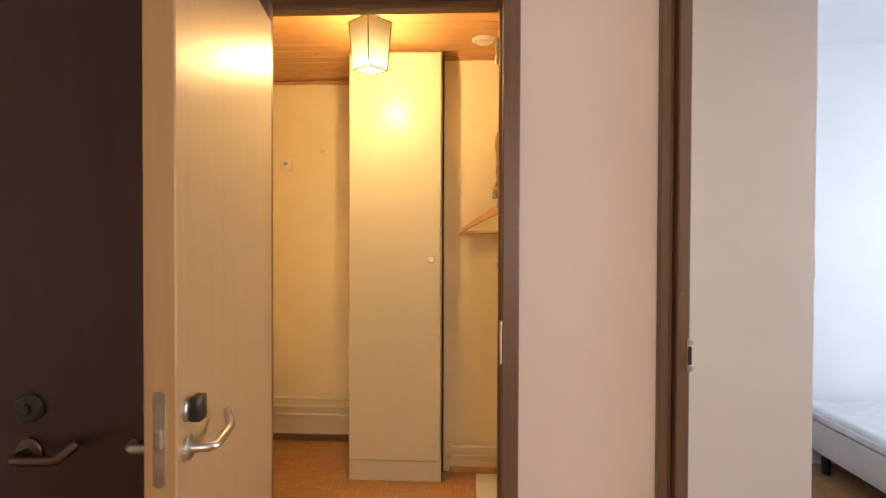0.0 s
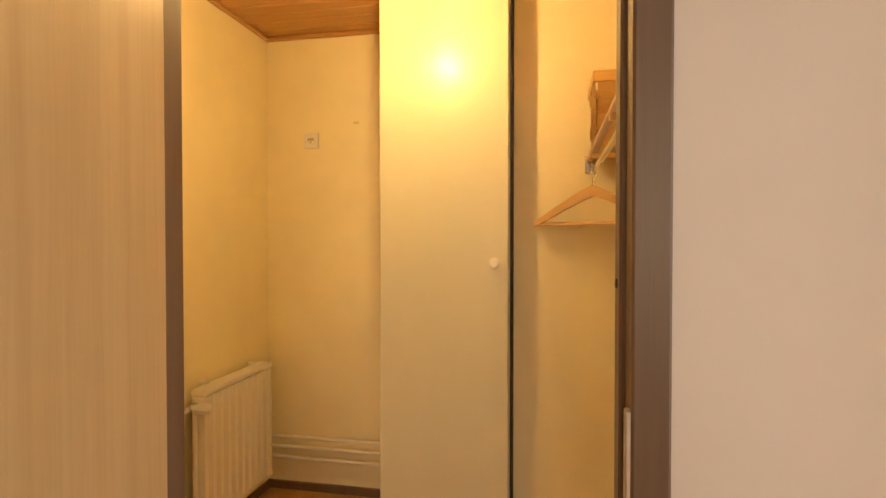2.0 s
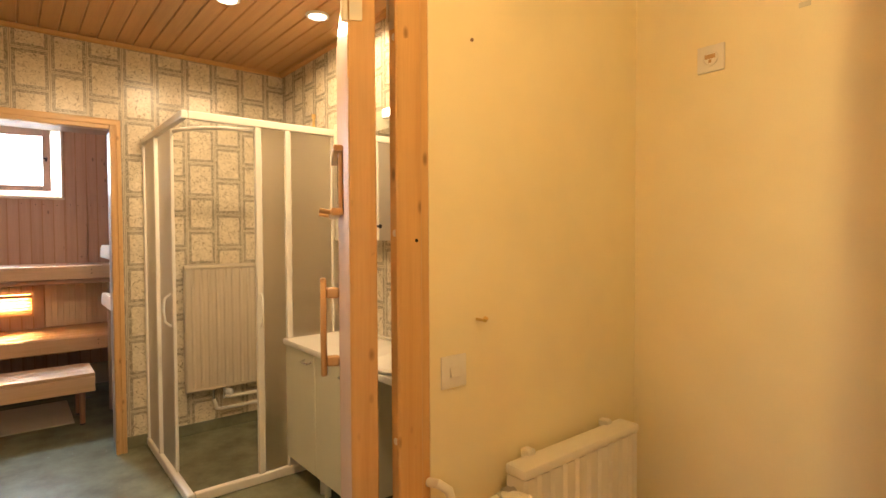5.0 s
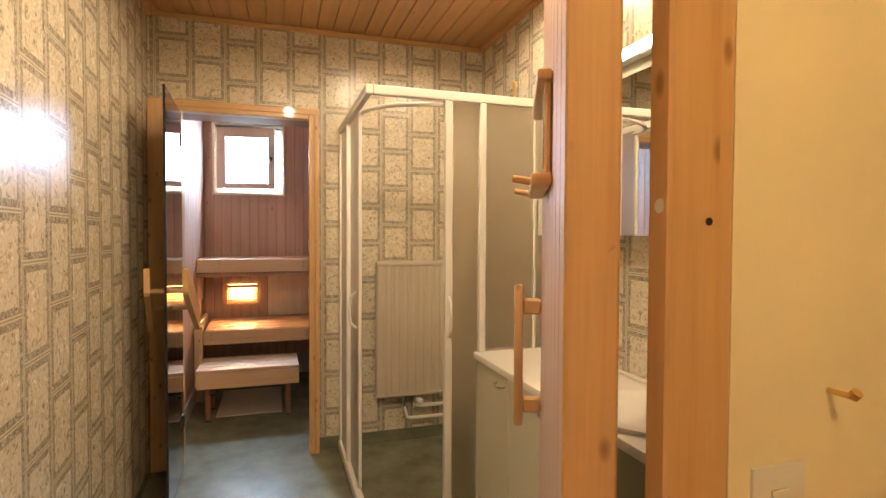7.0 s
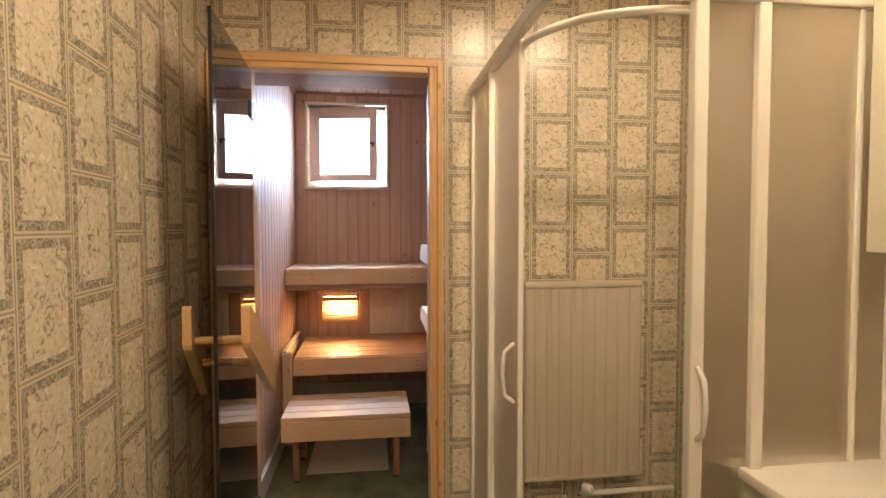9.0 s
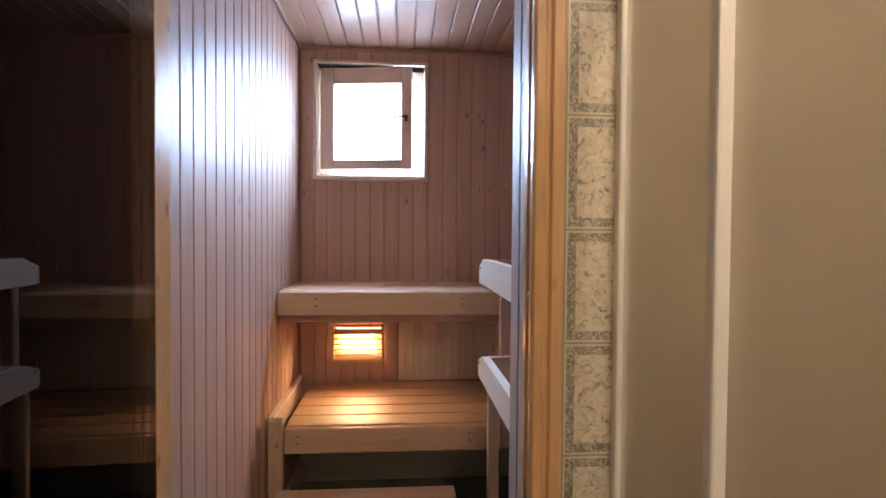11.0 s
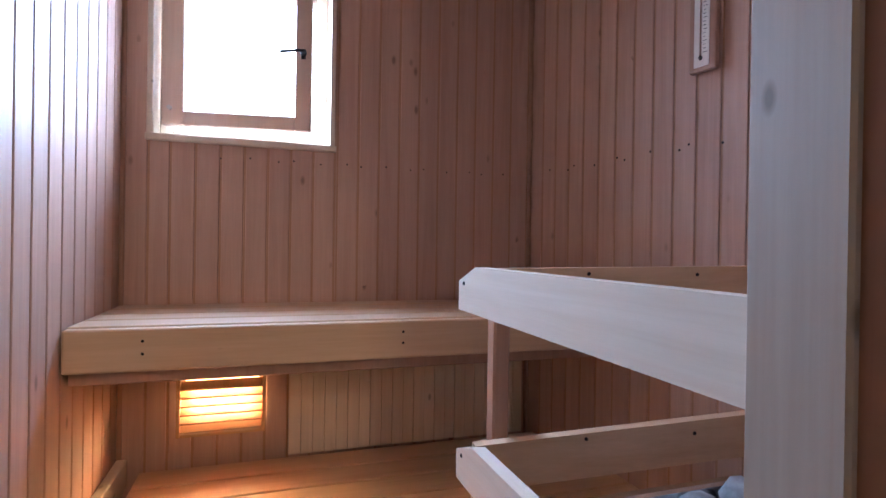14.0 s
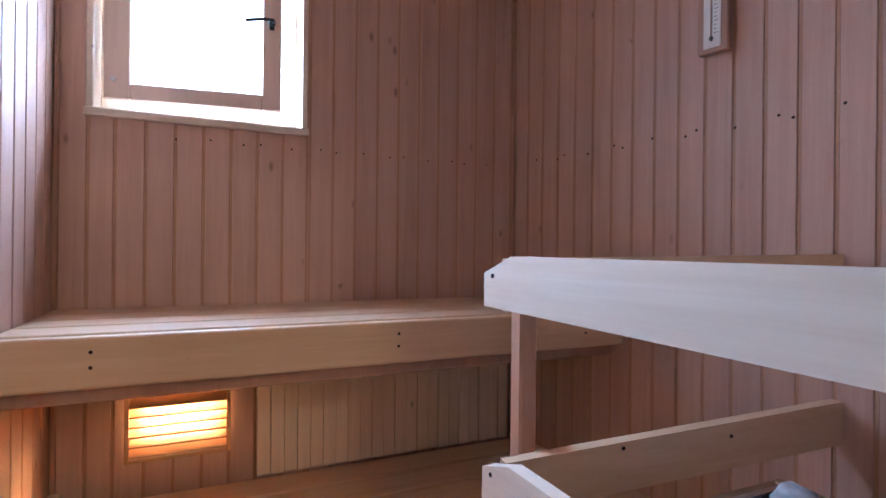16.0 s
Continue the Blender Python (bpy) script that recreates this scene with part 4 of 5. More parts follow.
hanger("coat_hanger", (1.686, 5.072, 1.628), -28, "pale wooden coat hanger on the rail")
hanger("coat_hanger", (1.690, 5.048, 1.622), -22, "second pale wooden coat hanger close behind")
solo("bath_mat", box(1.57, 1.93, 4.72, 5.12, 0.002, 0.032, 0.012, 2), M_PLAST, (1.75, 4.92, 0), "white folded mat on the parquet", "mat", "", True)

# ---- bedroom ----
bd = thing("bed", (4.2, 4.8, 0), "low bed with a bare white quilted mattress", "bed")
part("bed_base", box(3.58, 4.9, 3.95, 5.40, 0.14, 0.322, 0.012, 2), M_BASE, bd, "beige cloth covered base", True)
part("mattress", box(3.57, 4.9, 3.94, 5.41, 0.326, 0.412, 0.022, 3), M_MATT, bd, "bare white quilted mattress", True)
part("piping", tube([(3.568, 3.97, 0.368), (3.568, 5.38, 0.368)], 0.005), M_PLAST, bd, "white edge piping", True)
for xx, yy in ((3.66, 4.05), (3.66, 5.3), (4.8, 4.05), (4.8, 5.3)):
    part("leg", cyl((xx, yy, 0), (xx, yy, 0.14), 0.025), M_BLACK, bd)
wall_socket("bedroom_switch", (2.90, 4.262, 1.276), "x", "small white switch on the bedroom wall corner")
tagged(bpy.data.objects["bedroom_switch"], category="switch")

# ---- bathroom ----
sh = thing("shower_cubicle", (-1.83, 4.60, 0), "corner shower cubicle with white frame and frosted panels", "shower cubicle")
CX, CY, ST = -1.83, 4.60, 1.978
part("top_rail", box(BX, CX + 0.014, CY - 0.014, CY + 0.018, ST - 0.042, ST, 0.006, 2), M_ENAMEL, sh)
part("top_rail", box(CX - 0.018, CX + 0.014, CY + 0.019, BY1, ST - 0.042, ST, 0.006, 2), M_ENAMEL, sh)
part("bottom_rail", box(BX, CX + 0.018, CY - 0.018, CY + 0.02, 0.0, 0.05, 0.008, 2), M_ENAMEL, sh)
part("bottom_rail", box(CX - 0.02, CX + 0.018, CY + 0.021, BY1, 0.0, 0.05, 0.008, 2), M_ENAMEL, sh)
for a in ((BX, BX + 0.028, CY - 0.012, CY + 0.016), (-2.50, -2.475, CY - 0.012, CY + 0.014), (-2.165, -2.14, CY + 0.004, CY + 0.022),
          (CX - 0.02, CX + 0.012, 4.952, 4.988), (CX - 0.016, CX + 0.014, 5.118, 5.152), (CX - 0.016, CX + 0.008, 5.40, 5.418), (CX - 0.016, CX + 0.014, 5.50, BY1)):
    part("stile", box(*a, 0.05, ST - 0.042, 0.005, 2), M_ENAMEL, sh)
for a in ((BX + 0.028, -2.50, CY, CY + 0.004), (-2.475, -2.165, CY + 0.010, CY + 0.014), (CX - 0.010, CX - 0.006, 4.988, 5.118), (CX - 0.002, CX + 0.002, 5.152, 5.40), (CX - 0.004, CX, 5.418, 5.50)):
    pn = part("panel", box(*a, 0.05, ST - 0.042), M_FROST, sh, "frosted acrylic panel")
    pn.visible_shadow = False
arc = [(-2.16 + 0.30 * math.sin(radians(a)), 4.958 - 0.335 * math.cos(radians(a)), ST - 0.055) for a in range(0, 91, 9)]
part("curved_rail", tube(arc, 0.011), M_ENAMEL, sh, "curved white guide rail", True)
for px, py, dx, dy in ((-2.152, CY - 0.004, 0, -1), (CX + 0.010, 4.970, 1, 0)):
    part("handle", tube([(px, py, 0.86), (px + dx * 0.03, py + dy * 0.03, 0.885), (px + dx * 0.037, py + dy * 0.037, 0.95), (px + dx * 0.03, py + dy * 0.03, 1.015), (px, py, 1.04)], 0.007), M_PLAST, sh, "white bow handle", True)
part("shower_arm", tube([(-2.3, 5.52, 2.04), (-2.3, 5.40, 2.06), (-2.3, 5.36, 2.02)], 0.009), M_CHROME, sh, "", True)
part("top_cap", lathe([(0.008, 0), (0.008, 0.05), (0.012, 0.055), (0.012, 0.075)], (CX - 0.005, 5.30, ST)), M_BRASS, sh, "small brass fitting", True)

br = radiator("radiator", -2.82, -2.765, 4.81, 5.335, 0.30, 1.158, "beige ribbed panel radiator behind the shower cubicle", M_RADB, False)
part("valve", lathe([(0.016, 0), (0.02, 0.01), (0.02, 0.035), (0.014, 0.045)], (-2.76, 5.07, 0.272), (1, 0.6, 0)), M_PLAST, br, "white thermostat valve", True)
for yy in (4.99, 5.06):
    part("valve_body", tube([(-2.79, yy, 0.31), (-2.79, yy, 0.26), (-2.79, yy, 0.22)], 0.011), M_CHROME, br, "", True)
part("supply_pipe", tube([(-2.79, 5.06, 0.235), (-2.79, 5.10, 0.225), (-2.79, 5.50, 0.225)], 0.012), M_RAD, br, "", True)
part("return_pipe", tube([(-2.79, 4.99, 0.23), (-2.79, 5.01, 0.16), (-2.79, 5.04, 0.15), (-2.79, 5.50, 0.15)], 0.012), M_RAD, br, "", True)
bs = thing("baseboard", (BX, 4.9, 0), "green vinyl coving along the bathroom walls", "baseboard", kind="structure")
part("board", box(BX, BX + 0.006, 4.455, BY1, 0, 0.075, 0.002), M_GREEN, bs)
part("board", box(BX, -0.13, BY1 - 0.006, BY1, 0, 0.075, 0.002), M_GREEN, bs)
part("board", prism([south(BX + 0.08), south(-0.13), south(-0.13, 0.006), south(BX + 0.08, 0.006)], 0, 0.075, "z"), M_GREEN, bs)

vn = thing("vanity_cabinet", (-1.48, 5.12, 0), "white two-door bathroom vanity on short legs", "vanity")
part("body", box(-1.885, -1.07, 5.135, BY1 - 0.008, 0.105, 0.742, 0.002), M_CUP, vn)
for a, b in ((-1.885, -1.480), (-1.475, -1.07)):
    dr = part("door", box(a + 0.002, b - 0.002, 5.116, 5.134, 0.108, 0.738, 0.003), M_CUP, vn)
    hx = b - 0.075
    part("handle", tube([(hx - 0.04, 5.116, 0.695), (hx - 0.035, 5.094, 0.69), (hx, 5.090, 0.688), (hx + 0.035, 5.094, 0.69), (hx + 0.04, 5.116, 0.695)], 0.005), M_CHROME, dr, "small chrome bow handle", True)
for xx in (-1.84, -1.50, -1.45, -1.11):
    part("leg", cyl((xx, 5.17, 0), (xx, 5.17, 0.105), 0.017), M_PLAST, vn, "", True)
    part("leg", cyl((xx, 5.46, 0), (xx, 5.46, 0.105), 0.017), M_PLAST, vn, "", True)
wt = thing("worktop", (-1.4, 5.3, 0.742), "white laminate worktop with a wash basin", "worktop")
part("slab", box(-1.897, -0.62, 5.100, BY1 - 0.001, 0.743, 0.775, 0.006, 2), M_ENAMEL, wt, "", True)
part("back_lip", box(-1.897, -0.62, BY1 - 0.014, BY1 - 0.002, 0.776, 0.79, 0.003), M_ENAMEL, wt)
solo("wash_basin", join(lathe([(0.20, 0.0), (0.21, 0.012), (0.19, 0.018), (0.15, -0.0), (0.06, -0.002)], (-0.86, 5.31, 0.777), (0, 0, 1), 32)), M_ENAMEL, (-0.86, 5.31, 0.775), "white round wash basin on the worktop", "basin", "", True)
tp = thing("basin_tap", (-0.86, 5.47, 0.776), "chrome single lever basin tap", "tap")
part("tap_body", cyl((-0.86, 5.475, 0.776), (-0.86, 5.475, 0.86), 0.02), M_CHROME, tp, "", True)
part("spout", tube([(-0.86, 5.475, 0.83), (-0.86, 5.41, 0.85), (-0.86, 5.35, 0.835)], 0.011), M_CHROME, tp, "", True)
part("lever", tube([(-0.86, 5.475, 0.86), (-0.86, 5.46, 0.885), (-0.86, 5.40, 0.91)], 0.008), M_CHROME, tp, "", True)

mc = thing("mirror_cabinet", (-1.3, 5.42, 1.32), "white wall cabinet with mirror beside it", "wall cabinet")
part("body", box(-1.80, -0.75, 5.43, BY1 - 0.001, 1.325, 2.0, 0.002), M_CUP, mc)
cd = part("door", box(-1.802, -1.405, 5.410, 5.428, 1.322, 2.003, 0.003), M_CUP, mc)
part("handle", tube([(-1.505, 5.41, 1.352), (-1.50, 5.388, 1.347), (-1.465, 5.385, 1.345), (-1.43, 5.388, 1.347), (-1.425, 5.41, 1.352)], 0.005), M_CHROME, cd, "small chrome bow handle", True)
part("dark_edge", box(-1.404, -1.378, 5.414, 5.429, 1.325, 2.0), M_FRAME, mc, "dark brown edge strip")
n = Nodes("mirror_silver")
M_MIRROR = n.done((0.88, 0.89, 0.88), 0.01, 1.0)
part("mirror", box(-1.377, -0.752, 5.424, 5.429, 1.325, 1.90, 0.001), M_MIRROR, mc, "mirror glass")
part("knob", lathe([(0.006, 0), (0.006, 0.01), (0.013, 0.018), (0.010, 0.026)], (-1.36, 5.424, 1.40), (0, -1, 0)), M_BLACK, mc, "black knob", True)
ml = thing("mirror_light", (-1.06, 5.40, 1.91), "small white light strip over the mirror", "wall lamp")
part("housing", box(-1.25, -0.87, 5.385, 5.43, 1.94, 1.985, 0.006), M_PLAST, ml)
part("diffuser", box(-1.22, -0.90, 5.375, 5.384, 1.945, 1.98, 0.004), M_SPOT, ml, "glowing diffuser")

for sx, sy in SPOTS:
    sp = thing("ceiling_spot", (sx, sy, BZ - 0.02), "round white recessed ceiling spotlight, the third added unseen", "ceiling lamp", "bathroom ceiling spots")
    part("ring", lathe([(0.062, 0), (0.062, -0.008), (0.05, -0.013), (0.045, -0.004)], (sx, sy, BZ), (0, 0, 1), 28), M_PLAST, sp, "", True)
    part("lens", lathe([(0.044, -0.004), (0.044, -0.006)], (sx, sy, BZ), (0, 0, 1), 24), M_SPOT, sp, "glowing lens")
cb = thing("trim_bathroom_cornice", (BX, 4.5, BZ - 0.03), "narrow orange pine ceiling moulding", "trim", kind="structure")
part("moulding", box(BX, BX + 0.018, 3.562, BY1 - 0.018, BZ - 0.03, BZ - 0.001, 0.004), M_PINEY, cb)
part("moulding", box(BX, -0.13, BY1 - 0.018, BY1, BZ - 0.03, BZ - 0.001, 0.004), M_CEIL, cb)
part("moulding", prism([south(BX), south(-0.13), south(-0.13, 0.018), south(BX, 0.018)], BZ - 0.03, BZ - 0.001, "z"), M_CEIL, cb)

# ---- sauna ----


def bench(name, x0, x1, y0, y1, ztop, slats, label, screws):
    """A slatted bench along y with a front board and cross battens."""
    b = thing(name, ((x0 + x1) / 2, (y0 + y1) / 2, ztop - 0.11), label, "sauna bench")
    pitch = (x1 - 0.03 - x0) / slats
    for k in range(slats):
        part("slat", box(x0 + k * pitch + 0.004, x0 + (k + 1) * pitch - 0.006, y0, y1, ztop - 0.026, ztop, 0.004, 2), M_BENCH, b)
    part("front_board", box(x1 - 0.028, x1, y0, y1, ztop - 0.112, ztop - 0.003, 0.006, 2), M_BENCH, b)
    for y in screws:
        part("batten", box(x0 + 0.01, x1 - 0.03, y - 0.02, y + 0.02, ztop - 0.085, ztop - 0.027, 0.003), M_BENCHX, b)
        for dz in (0.030, 0.062):
            part("screw", lathe([(0.004, 0), (0.0036, 0.0015), (0.0025, 0.0005)], (x1, y, ztop - dz - 0.005), (1, 0, 0), 10), M_GAP, b, "dark countersunk screw")
    return b


ub = bench("upper_bench", SX1, -4.232, SY0 + 0.004, 5.2, 1.116, 4, "pale wooden slatted upper sauna bench", (3.775, 4.445, 5.05))
part("support_rail", box(-4.40, -4.28, SY0 + 0.004, 5.2, 0.965, 1.002, 0.004), M_SASH, ub, "dark brown support rail")
lb = bench("lower_bench", SX1 + 0.03, -4.04, 3.672, 5.22, 0.557, 5, "pale wooden slatted lower sauna bench", (3.73, 4.46, 5.05))
part("end_post", box(-4.078, -4.036, 3.606, 3.668, 0.0, 0.592, 0.005), M_BENCHZ, lb, "pale upright post at the bench end")
part("leg", box(-4.12, -4.08, 4.95, 4.99, 0, 0.445, 0.004), M_BENCHZ, lb)
part("end_batten", box(-4.76, -4.06, SY0 + 0.002, 3.631, 0.50, 0.60, 0.004), M_BENCHX, lb, "wall batten beside the bench")
st = thing("foot_stool", (-3.66, 4.03, 0), "low pale wooden step stool with splayed legs", "stool")
for k in range(4):
    part("slat", box(-3.86 + k * 0.1 + 0.002, -3.76 + k * 0.1 - 0.003, 3.69, 4.375, 0.357, 0.382, 0.004, 2), M_BENCH, st)
part("apron", box(-3.485, -3.46, 3.69, 4.375, 0.250, 0.356, 0.006, 2), M_BENCH, st)
part("apron", box(-3.86, -3.835, 3.69, 4.375, 0.250, 0.356, 0.006, 2), M_BENCH, st)
for xx, yy in ((-3.50, 3.76), (-3.50, 4.30), (-3.83, 3.76), (-3.83, 4.30)):
    dx = -0.02 if xx > -3.6 else 0.0
    part("leg", cyl((xx + dx / 2, yy, 0.356), (xx + dx * 2, yy, 0.012), 0.021, 0.017, 14), M_BROWNPINE, st, "turned brown leg", True)
    part("foot", lathe([(0.016, 0), (0.019, 0.004), (0.018, 0.013)], (xx + dx * 2, yy, 0.0), (0, 0, 1), 14), M_BLACK, st, "black rubber foot", True)
    part("bracket", box(xx + dx - 0.012, xx + dx + 0.012, yy + 0.018, yy + 0.05, 0.19, 0.20, 0.003), M_BLACK, st, "black folding bracket")

# no mat: a thin box added for the pale patch of floor
solo("floor_mat", box(-4.30, -3.63, 3.80, 4.26, -0.004, 0.004, 0.002), M_PLINTH, (-3.96, 4.03, -0.004), "pale patch of floor under the stool, as a thin box", "mat")

# guard rails round the stove
gr = thing("stove_guard", (-3.8, 4.5, 0), "pale wooden guard rails round the sauna stove", "guard rail")
NX = 0.176
for z0, z1, nm in ((1.190, 1.288, "upper_rail"), (0.827, 0.925, "lower_rail")):
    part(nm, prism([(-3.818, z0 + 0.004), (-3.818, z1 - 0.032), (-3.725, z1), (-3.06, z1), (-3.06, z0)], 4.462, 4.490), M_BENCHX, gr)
    rise = 0.035 if z0 < 1 else 0.01
    bm = prism([(4.492, z0 - rise / 2), (5.325, z0 + rise), (5.325, z1 + rise), (4.492, z1 - rise / 2)], -3.806, -3.778, "x")
    bmesh.ops.rotate(bm, verts=bm.verts[:], cent=(-3.79, 4.49, 1), matrix=Matrix.Rotation(radians(-8), 3, "Z"))
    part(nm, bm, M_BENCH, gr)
    for u in (0.30, 0.62):
        part("screw", lathe([(0.0045, 0), (0.004, 0.0018)], (-3.778 + 0.139 * u * 0.83, 4.492 + 0.82 * u, (z0 + z1) / 2 + 0.035), (1, -0.14, 0), 10), M_GAP, gr, "dark screw")
    part("screw", lathe([(0.0045, 0), (0.004, 0.0018)], (-3.785, 4.4615, z1 - 0.036), (0, -1, 0), 10), M_GAP, gr, "dark screw")
part("post", box(-3.868, -3.828, 4.552, 4.592, 0.56, 1.19, 0.005), M_SASH, gr, "darker brown post")
part("post", box(-3.83, -3.80, 4.50, 4.545, 0.0, 0.827, 0.005), M_BENCHZ, gr)

# electric stove inside the guard
sv = thing("sauna_stove", (-3.42, 4.85, 0), "grey steel sauna stove filled with stones", "stove")
part("casing", box(-3.64, -3.20, 4.64, 5.06, 0.10, 0.79, 0.02, 2), metal("stove_steel", (0.45, 0.45, 0.46), 0.4), sv)
part("rim", join(box(-3.65, -3.19, 4.63, 4.66, 0.77, 0.835, 0.006), box(-3.65, -3.19, 5.04, 5.07, 0.77, 0.835, 0.006), box(-3.65, -3.62, 4.66, 5.04, 0.77, 0.835, 0.006), box(-3.22, -3.19, 4.66, 5.04, 0.77, 0.835, 0.006)), M_CHROME, sv, "shiny steel rim")
rnd = random.Random(4)
for k in range(44):
    bm = bmesh.new()
    bmesh.ops.create_icosphere(bm, subdivisions=2, radius=rnd.uniform(0.028, 0.045))
    for v in bm.verts:
        v.co *= 1 + 0.25 * noise.noise(v.co * 30 + Vector((k, 0, 0)))
        v.co.z *= 0.75
    bmesh.ops.translate(bm, verts=bm.verts[:], vec=(-3.42 + rnd.uniform(-0.17, 0.17), 4.85 + rnd.uniform(-0.15, 0.15), 0.81 + rnd.uniform(-0.02, 0.025)))
    part("stone", bm, M_STONE, sv, "", True)
for xx in (-3.6, -3.24):
    for yy in (4.68, 5.02):
        part("leg", cyl((xx, yy, 0), (xx, yy, 0.1), 0.015), M_BLACK, sv)

# louvred lamp under the upper bench
M_AMB = wood("lamp_louvre", (0.62, 0.37, 0.17), (0.50, 0.27, 0.10), "y", 0.5, 30, 0, 0, 0.1)
sl = thing("sauna_lamp", (-4.75, 3.93, 0.68), "glowing lamp behind slanted wooden louvres", "wall lamp")
L0, L1, LB, LT = 3.798, 4.058, 0.685, 0.862
for n_, a in (("frame", (-4.762, -4.70, L0 - 0.012, L0, LB - 0.012, LT + 0.01)), ("frame", (-4.762, -4.70, L1, L1 + 0.012, LB - 0.012, LT + 0.01)), ("frame", (-4.762, -4.70, L0, L1, LB - 0.012, LB)), ("frame", (-4.762, -4.74, L0, L1, LT, LT + 0.012))):
    part(n_, box(*a, 0.002), M_AMB, sl)
for k in range(6):
    z = LB + 0.001 + k * 0.0288
    part("slat", prism([(-4.742, z + 0.022), (-4.740, z + 0.025), (-4.700, z + 0.005), (-4.700, z + 0.0005)], L0, L1), M_AMB, sl)
part("lamp_glass", box(-4.760, -4.756, L0 + 0.01, L1 - 0.01, LB + 0.01, LT + 0.002, 0.001), glow("lamp_glass", (1.0, 0.66, 0.25), 6.0), sl, "glowing lamp glass")
lp_panel = thing("bench_back_panel", (-4.745, 4.6, 0.56), "pale vertical slat panel below the upper bench", "panel")
for k in range(22):
    y = 4.15 + k * 0.0425
    part("slat", box(-4.762, -4.736 if k % 2 else -4.739, y + 0.0004, y + 0.0421, 0.565, 0.965, 0.0022), M_SLATP, lp_panel)
th = thing("thermometer", (-3.958, 5.263, 1.875), "narrow white sauna thermometer on a dark board", "thermometer", turn=10.0)
part("board", box(-0.042, 0.042, -0.020, 0.0, -0.03, 0.25, 0.003), M_SASH, th, "dark wooden board", False, True)
part("scale", box(-0.024, 0.024, -0.024, -0.0205, -0.018, 0.24, 0.001), M_PLAST, th, "white scale", False, True)
part("glass_tube", cyl((0, -0.026, 0.01), (0, -0.026, 0.22), 0.003, None, 8), M_CHROME, th, "", True, True)
part("bulb", lathe([(0.003, -0.006), (0.006, 0), (0.003, 0.006)], (0, -0.027, 0.006)), M_BLACK, th, "", True, True)
for k in range(18):
    part("mark", box(0.006, 0.014 if k % 3 else 0.018, -0.0246, -0.0241, 0.02 + k * 0.011, 0.0215 + k * 0.011), M_BLACK, th, "", False, True)

pl = thing("trim_sauna_plinth", (-4.7, 3.6, 0), "pale plinth band along the sauna floor", "trim", kind="structure")
part("band", box(-4.774, -4.752, SY0 + 0.002, 5.13, 0, 0.19, 0.004), M_PLINTH, pl)
part("band", box(-4.75, SX0 - 0.01, SY0 + 0.001, SY0 + 0.022, 0, 0.12, 0.004), M_PLINTH, pl)
co = thing("trim_sauna_cornice", (-4.76, 4.3, SZ - 0.02), "dark wooden ceiling moulding in the sauna", "trim", kind="structure")
part("moulding", box(SX1 + 0.001, SX1 + 0.018, SY0, 5.12, SZ - 0.022, SZ - 0.001, 0.004), M_SASH, co)
part("moulding", box(SX1 + 0.02, SX0, SY0 + 0.001, SY0 + 0.018, SZ - 0.022, SZ - 0.001, 0.004), M_SASH, co)
part("corner_moulding", box(SX1 + 0.001, SX1 + 0.016, SY0 + 0.001, SY0 + 0.016, 0.2, SZ - 0.022, 0.004), M_SASH, co)
part("corner_moulding", box(SX1 + 0.001, SX1 + 0.016, 5.112, 5.128, 0.2, SZ - 0.022, 0.004), M_SASH, co)

# panel boards, one object each, sharing meshes by size
BW = 0.083
PLANKS = {}


def plank_mesh(w, h):
    """A tongue-and-groove board: local x across, z up, its face at y = 0, back at y = -0.014."""
    key = (round(w, 3), round(h, 3))
    if key not in PLANKS:
        e, g = 0.002, 0.008
        face = prism([(0.0005, -0.014), (0.0005, -e), (e, 0), (w - g - e, 0), (w - g, -e), (w - g, -0.014)][::-1], 0, h, "z")
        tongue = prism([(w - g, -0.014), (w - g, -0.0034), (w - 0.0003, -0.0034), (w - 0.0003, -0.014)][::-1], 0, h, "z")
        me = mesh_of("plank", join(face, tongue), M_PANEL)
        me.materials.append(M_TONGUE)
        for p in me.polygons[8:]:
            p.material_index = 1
        PLANKS[key] = me
    return PLANKS[key]


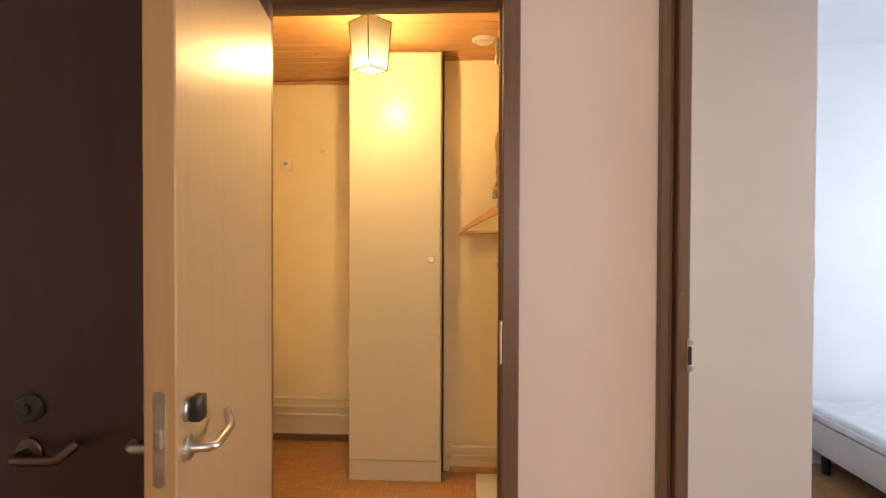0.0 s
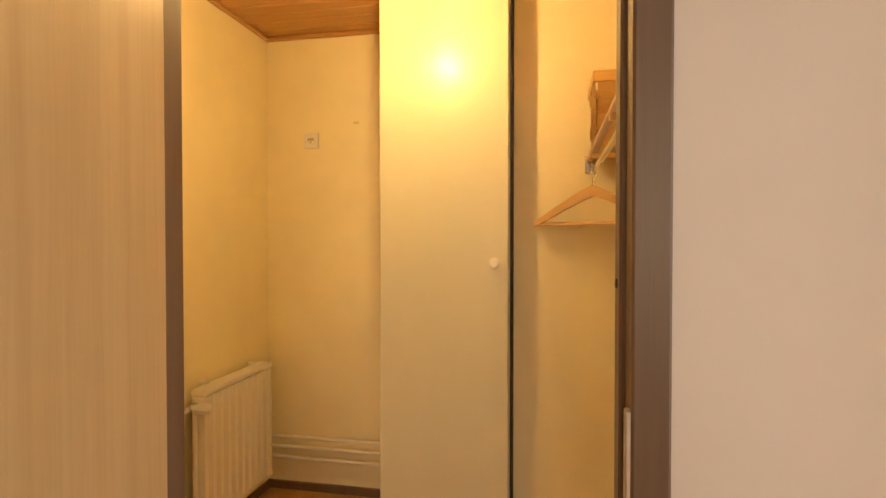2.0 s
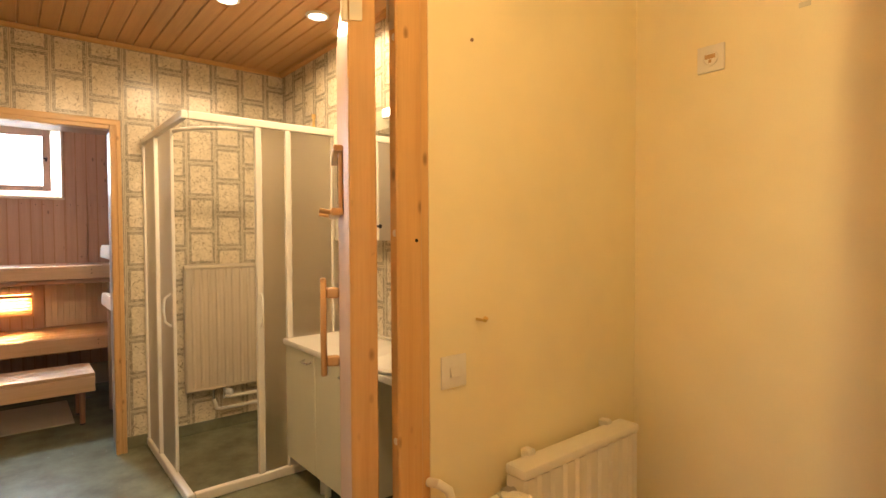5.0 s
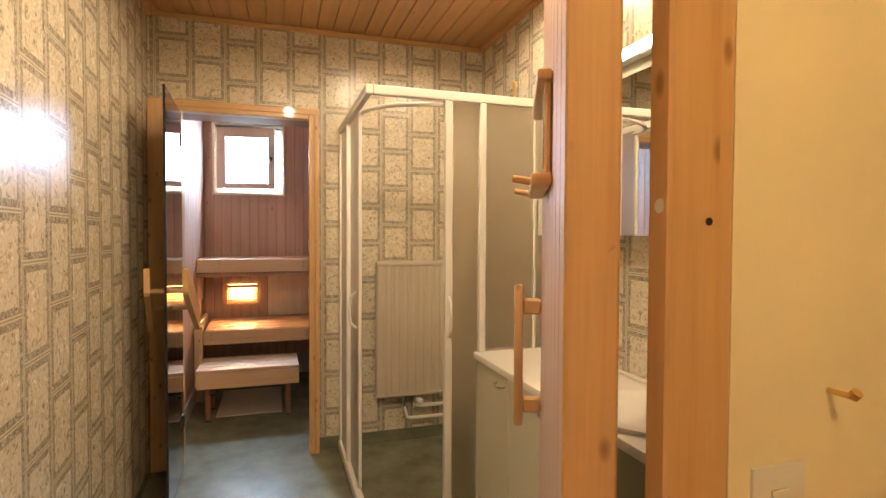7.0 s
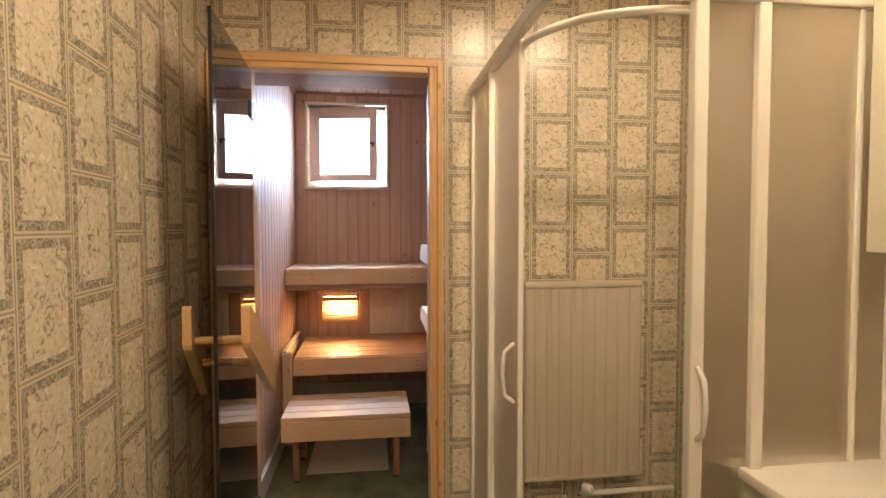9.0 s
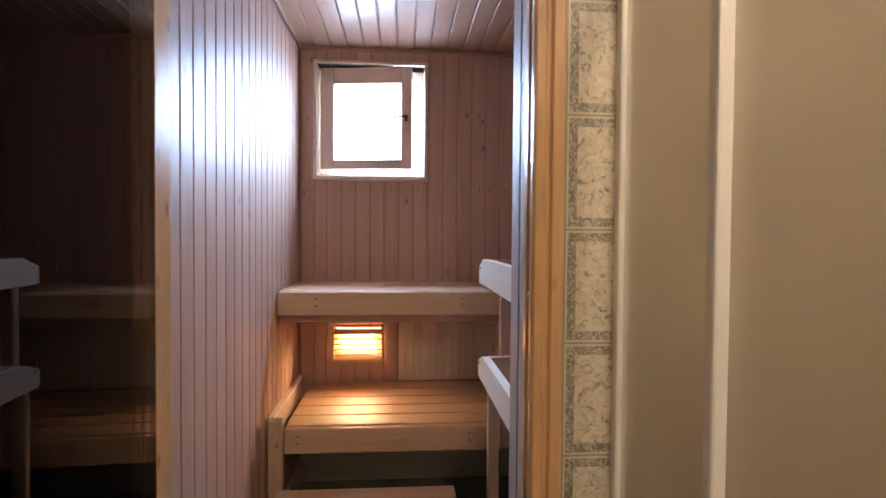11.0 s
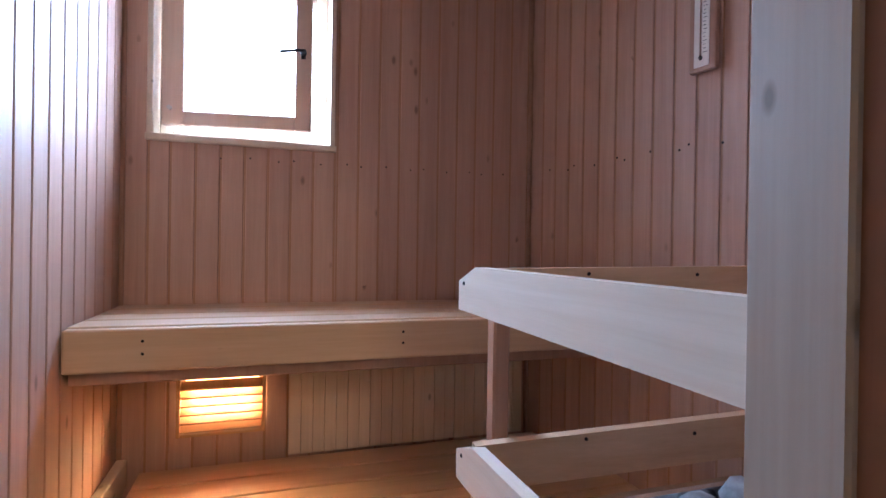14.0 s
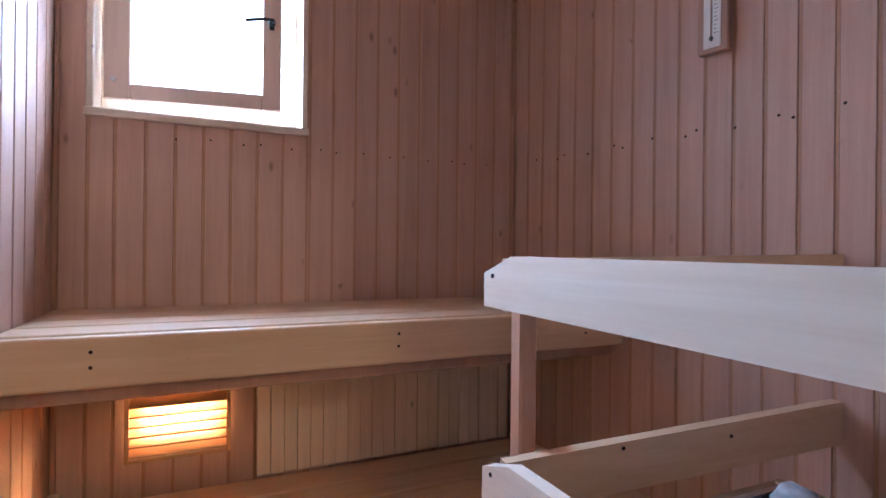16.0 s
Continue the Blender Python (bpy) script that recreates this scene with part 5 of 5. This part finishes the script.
def boards(wall, start, direction, length, holes=(), ztop=SZ, pitch=BW, first=0.0):
    """Boards along a wall; holes are (u0, u1, z0, z1) along it."""
    a = math.atan2(direction[1], direction[0])
    u = 0.0
    while u < length - 0.004:
        w = first if first and not u else min(pitch, length - u)
        spans = [(0.0, ztop)]
        for h0, h1, z0, z1 in holes:
            if u + w > h0 + 0.002 and u < h1 - 0.002:
                if u < h0:
                    w = min(w, h0 - u)
                elif u + w > h1:
                    w = h1 - u
                    spans = [(0.0, z0), (z1, ztop)]
                else:
                    spans = [(0.0, z0), (z1, ztop)]
        for z0, z1 in spans:
            if z1 - z0 > 0.01:
                ob = new("plank", plank_mesh(w, z1 - z0))
                ob.parent = wall
                ob.matrix_basis = pose(start[0] + u * math.cos(a), start[1] + u * math.sin(a), z0, 0, 0, math.degrees(a))
        u += w


OBS = bpy.data.objects
# faces look towards local +y, so each run goes with the room on its left
boards(OBS["wall_sauna_west"], (SX1, 5.13), (0, -1), 5.13 - SY0, [(5.13 - WY1 - 0.014, 5.13 - WY0 + 0.014, WZ0 - 0.02, WZ1 + 0.016)], pitch=0.080, first=0.018)
boards(OBS["wall_sauna_south"], (SX1, SY0), (1, 0), -2.84 - SX1, pitch=0.0888)
NL = math.hypot(SX0 - SX1, NX * (SX0 - SX1))
boards(OBS["wall_sauna_north"], (SX0, 5.13 + NX * (SX0 - SX1)), (-1, -NX), NL, pitch=0.079, first=0.087)
structure("wall_sauna_east", join(box(SX0 + 0.0005, SX0 + 0.0135, 4.44, 5.46, 0, SZ), box(SX0 + 0.0005, SX0 + 0.0135, SY0, 4.44, 2.03, SZ)), M_PANEL, "brown pine panelling beside the sauna door")
for k, (u, z) in enumerate([(i * BW + 0.03 + 0.03 * (i % 3) / 2, 1.63 + 0.006 * (i % 2)) for i in range(1, 15)]):
    solo("panel_nail", lathe([(0.0035, 0), (0.003, 0.0015)], (SX1, 5.13 - u, z), (1, 0, 0), 8), M_GAP, (SX1, 5.13 - u, z), "tiny dark nail in the panelling", "nail", "panel nails")
for k in range(1, 19):
    u = k * BW + 0.02 + 0.025 * (k % 3)
    x, y, z = SX1 + u / math.hypot(1, NX), 5.13 + NX * u / math.hypot(1, NX), 1.635 + 0.012 * (k % 2)
    solo("panel_nail", lathe([(0.004, 0), (0.003, 0.0015)], (x, y, z), (NX, -1, 0), 8), M_GAP, (x, y, z), "tiny dark nail in the panelling", "nail", "panel nails")
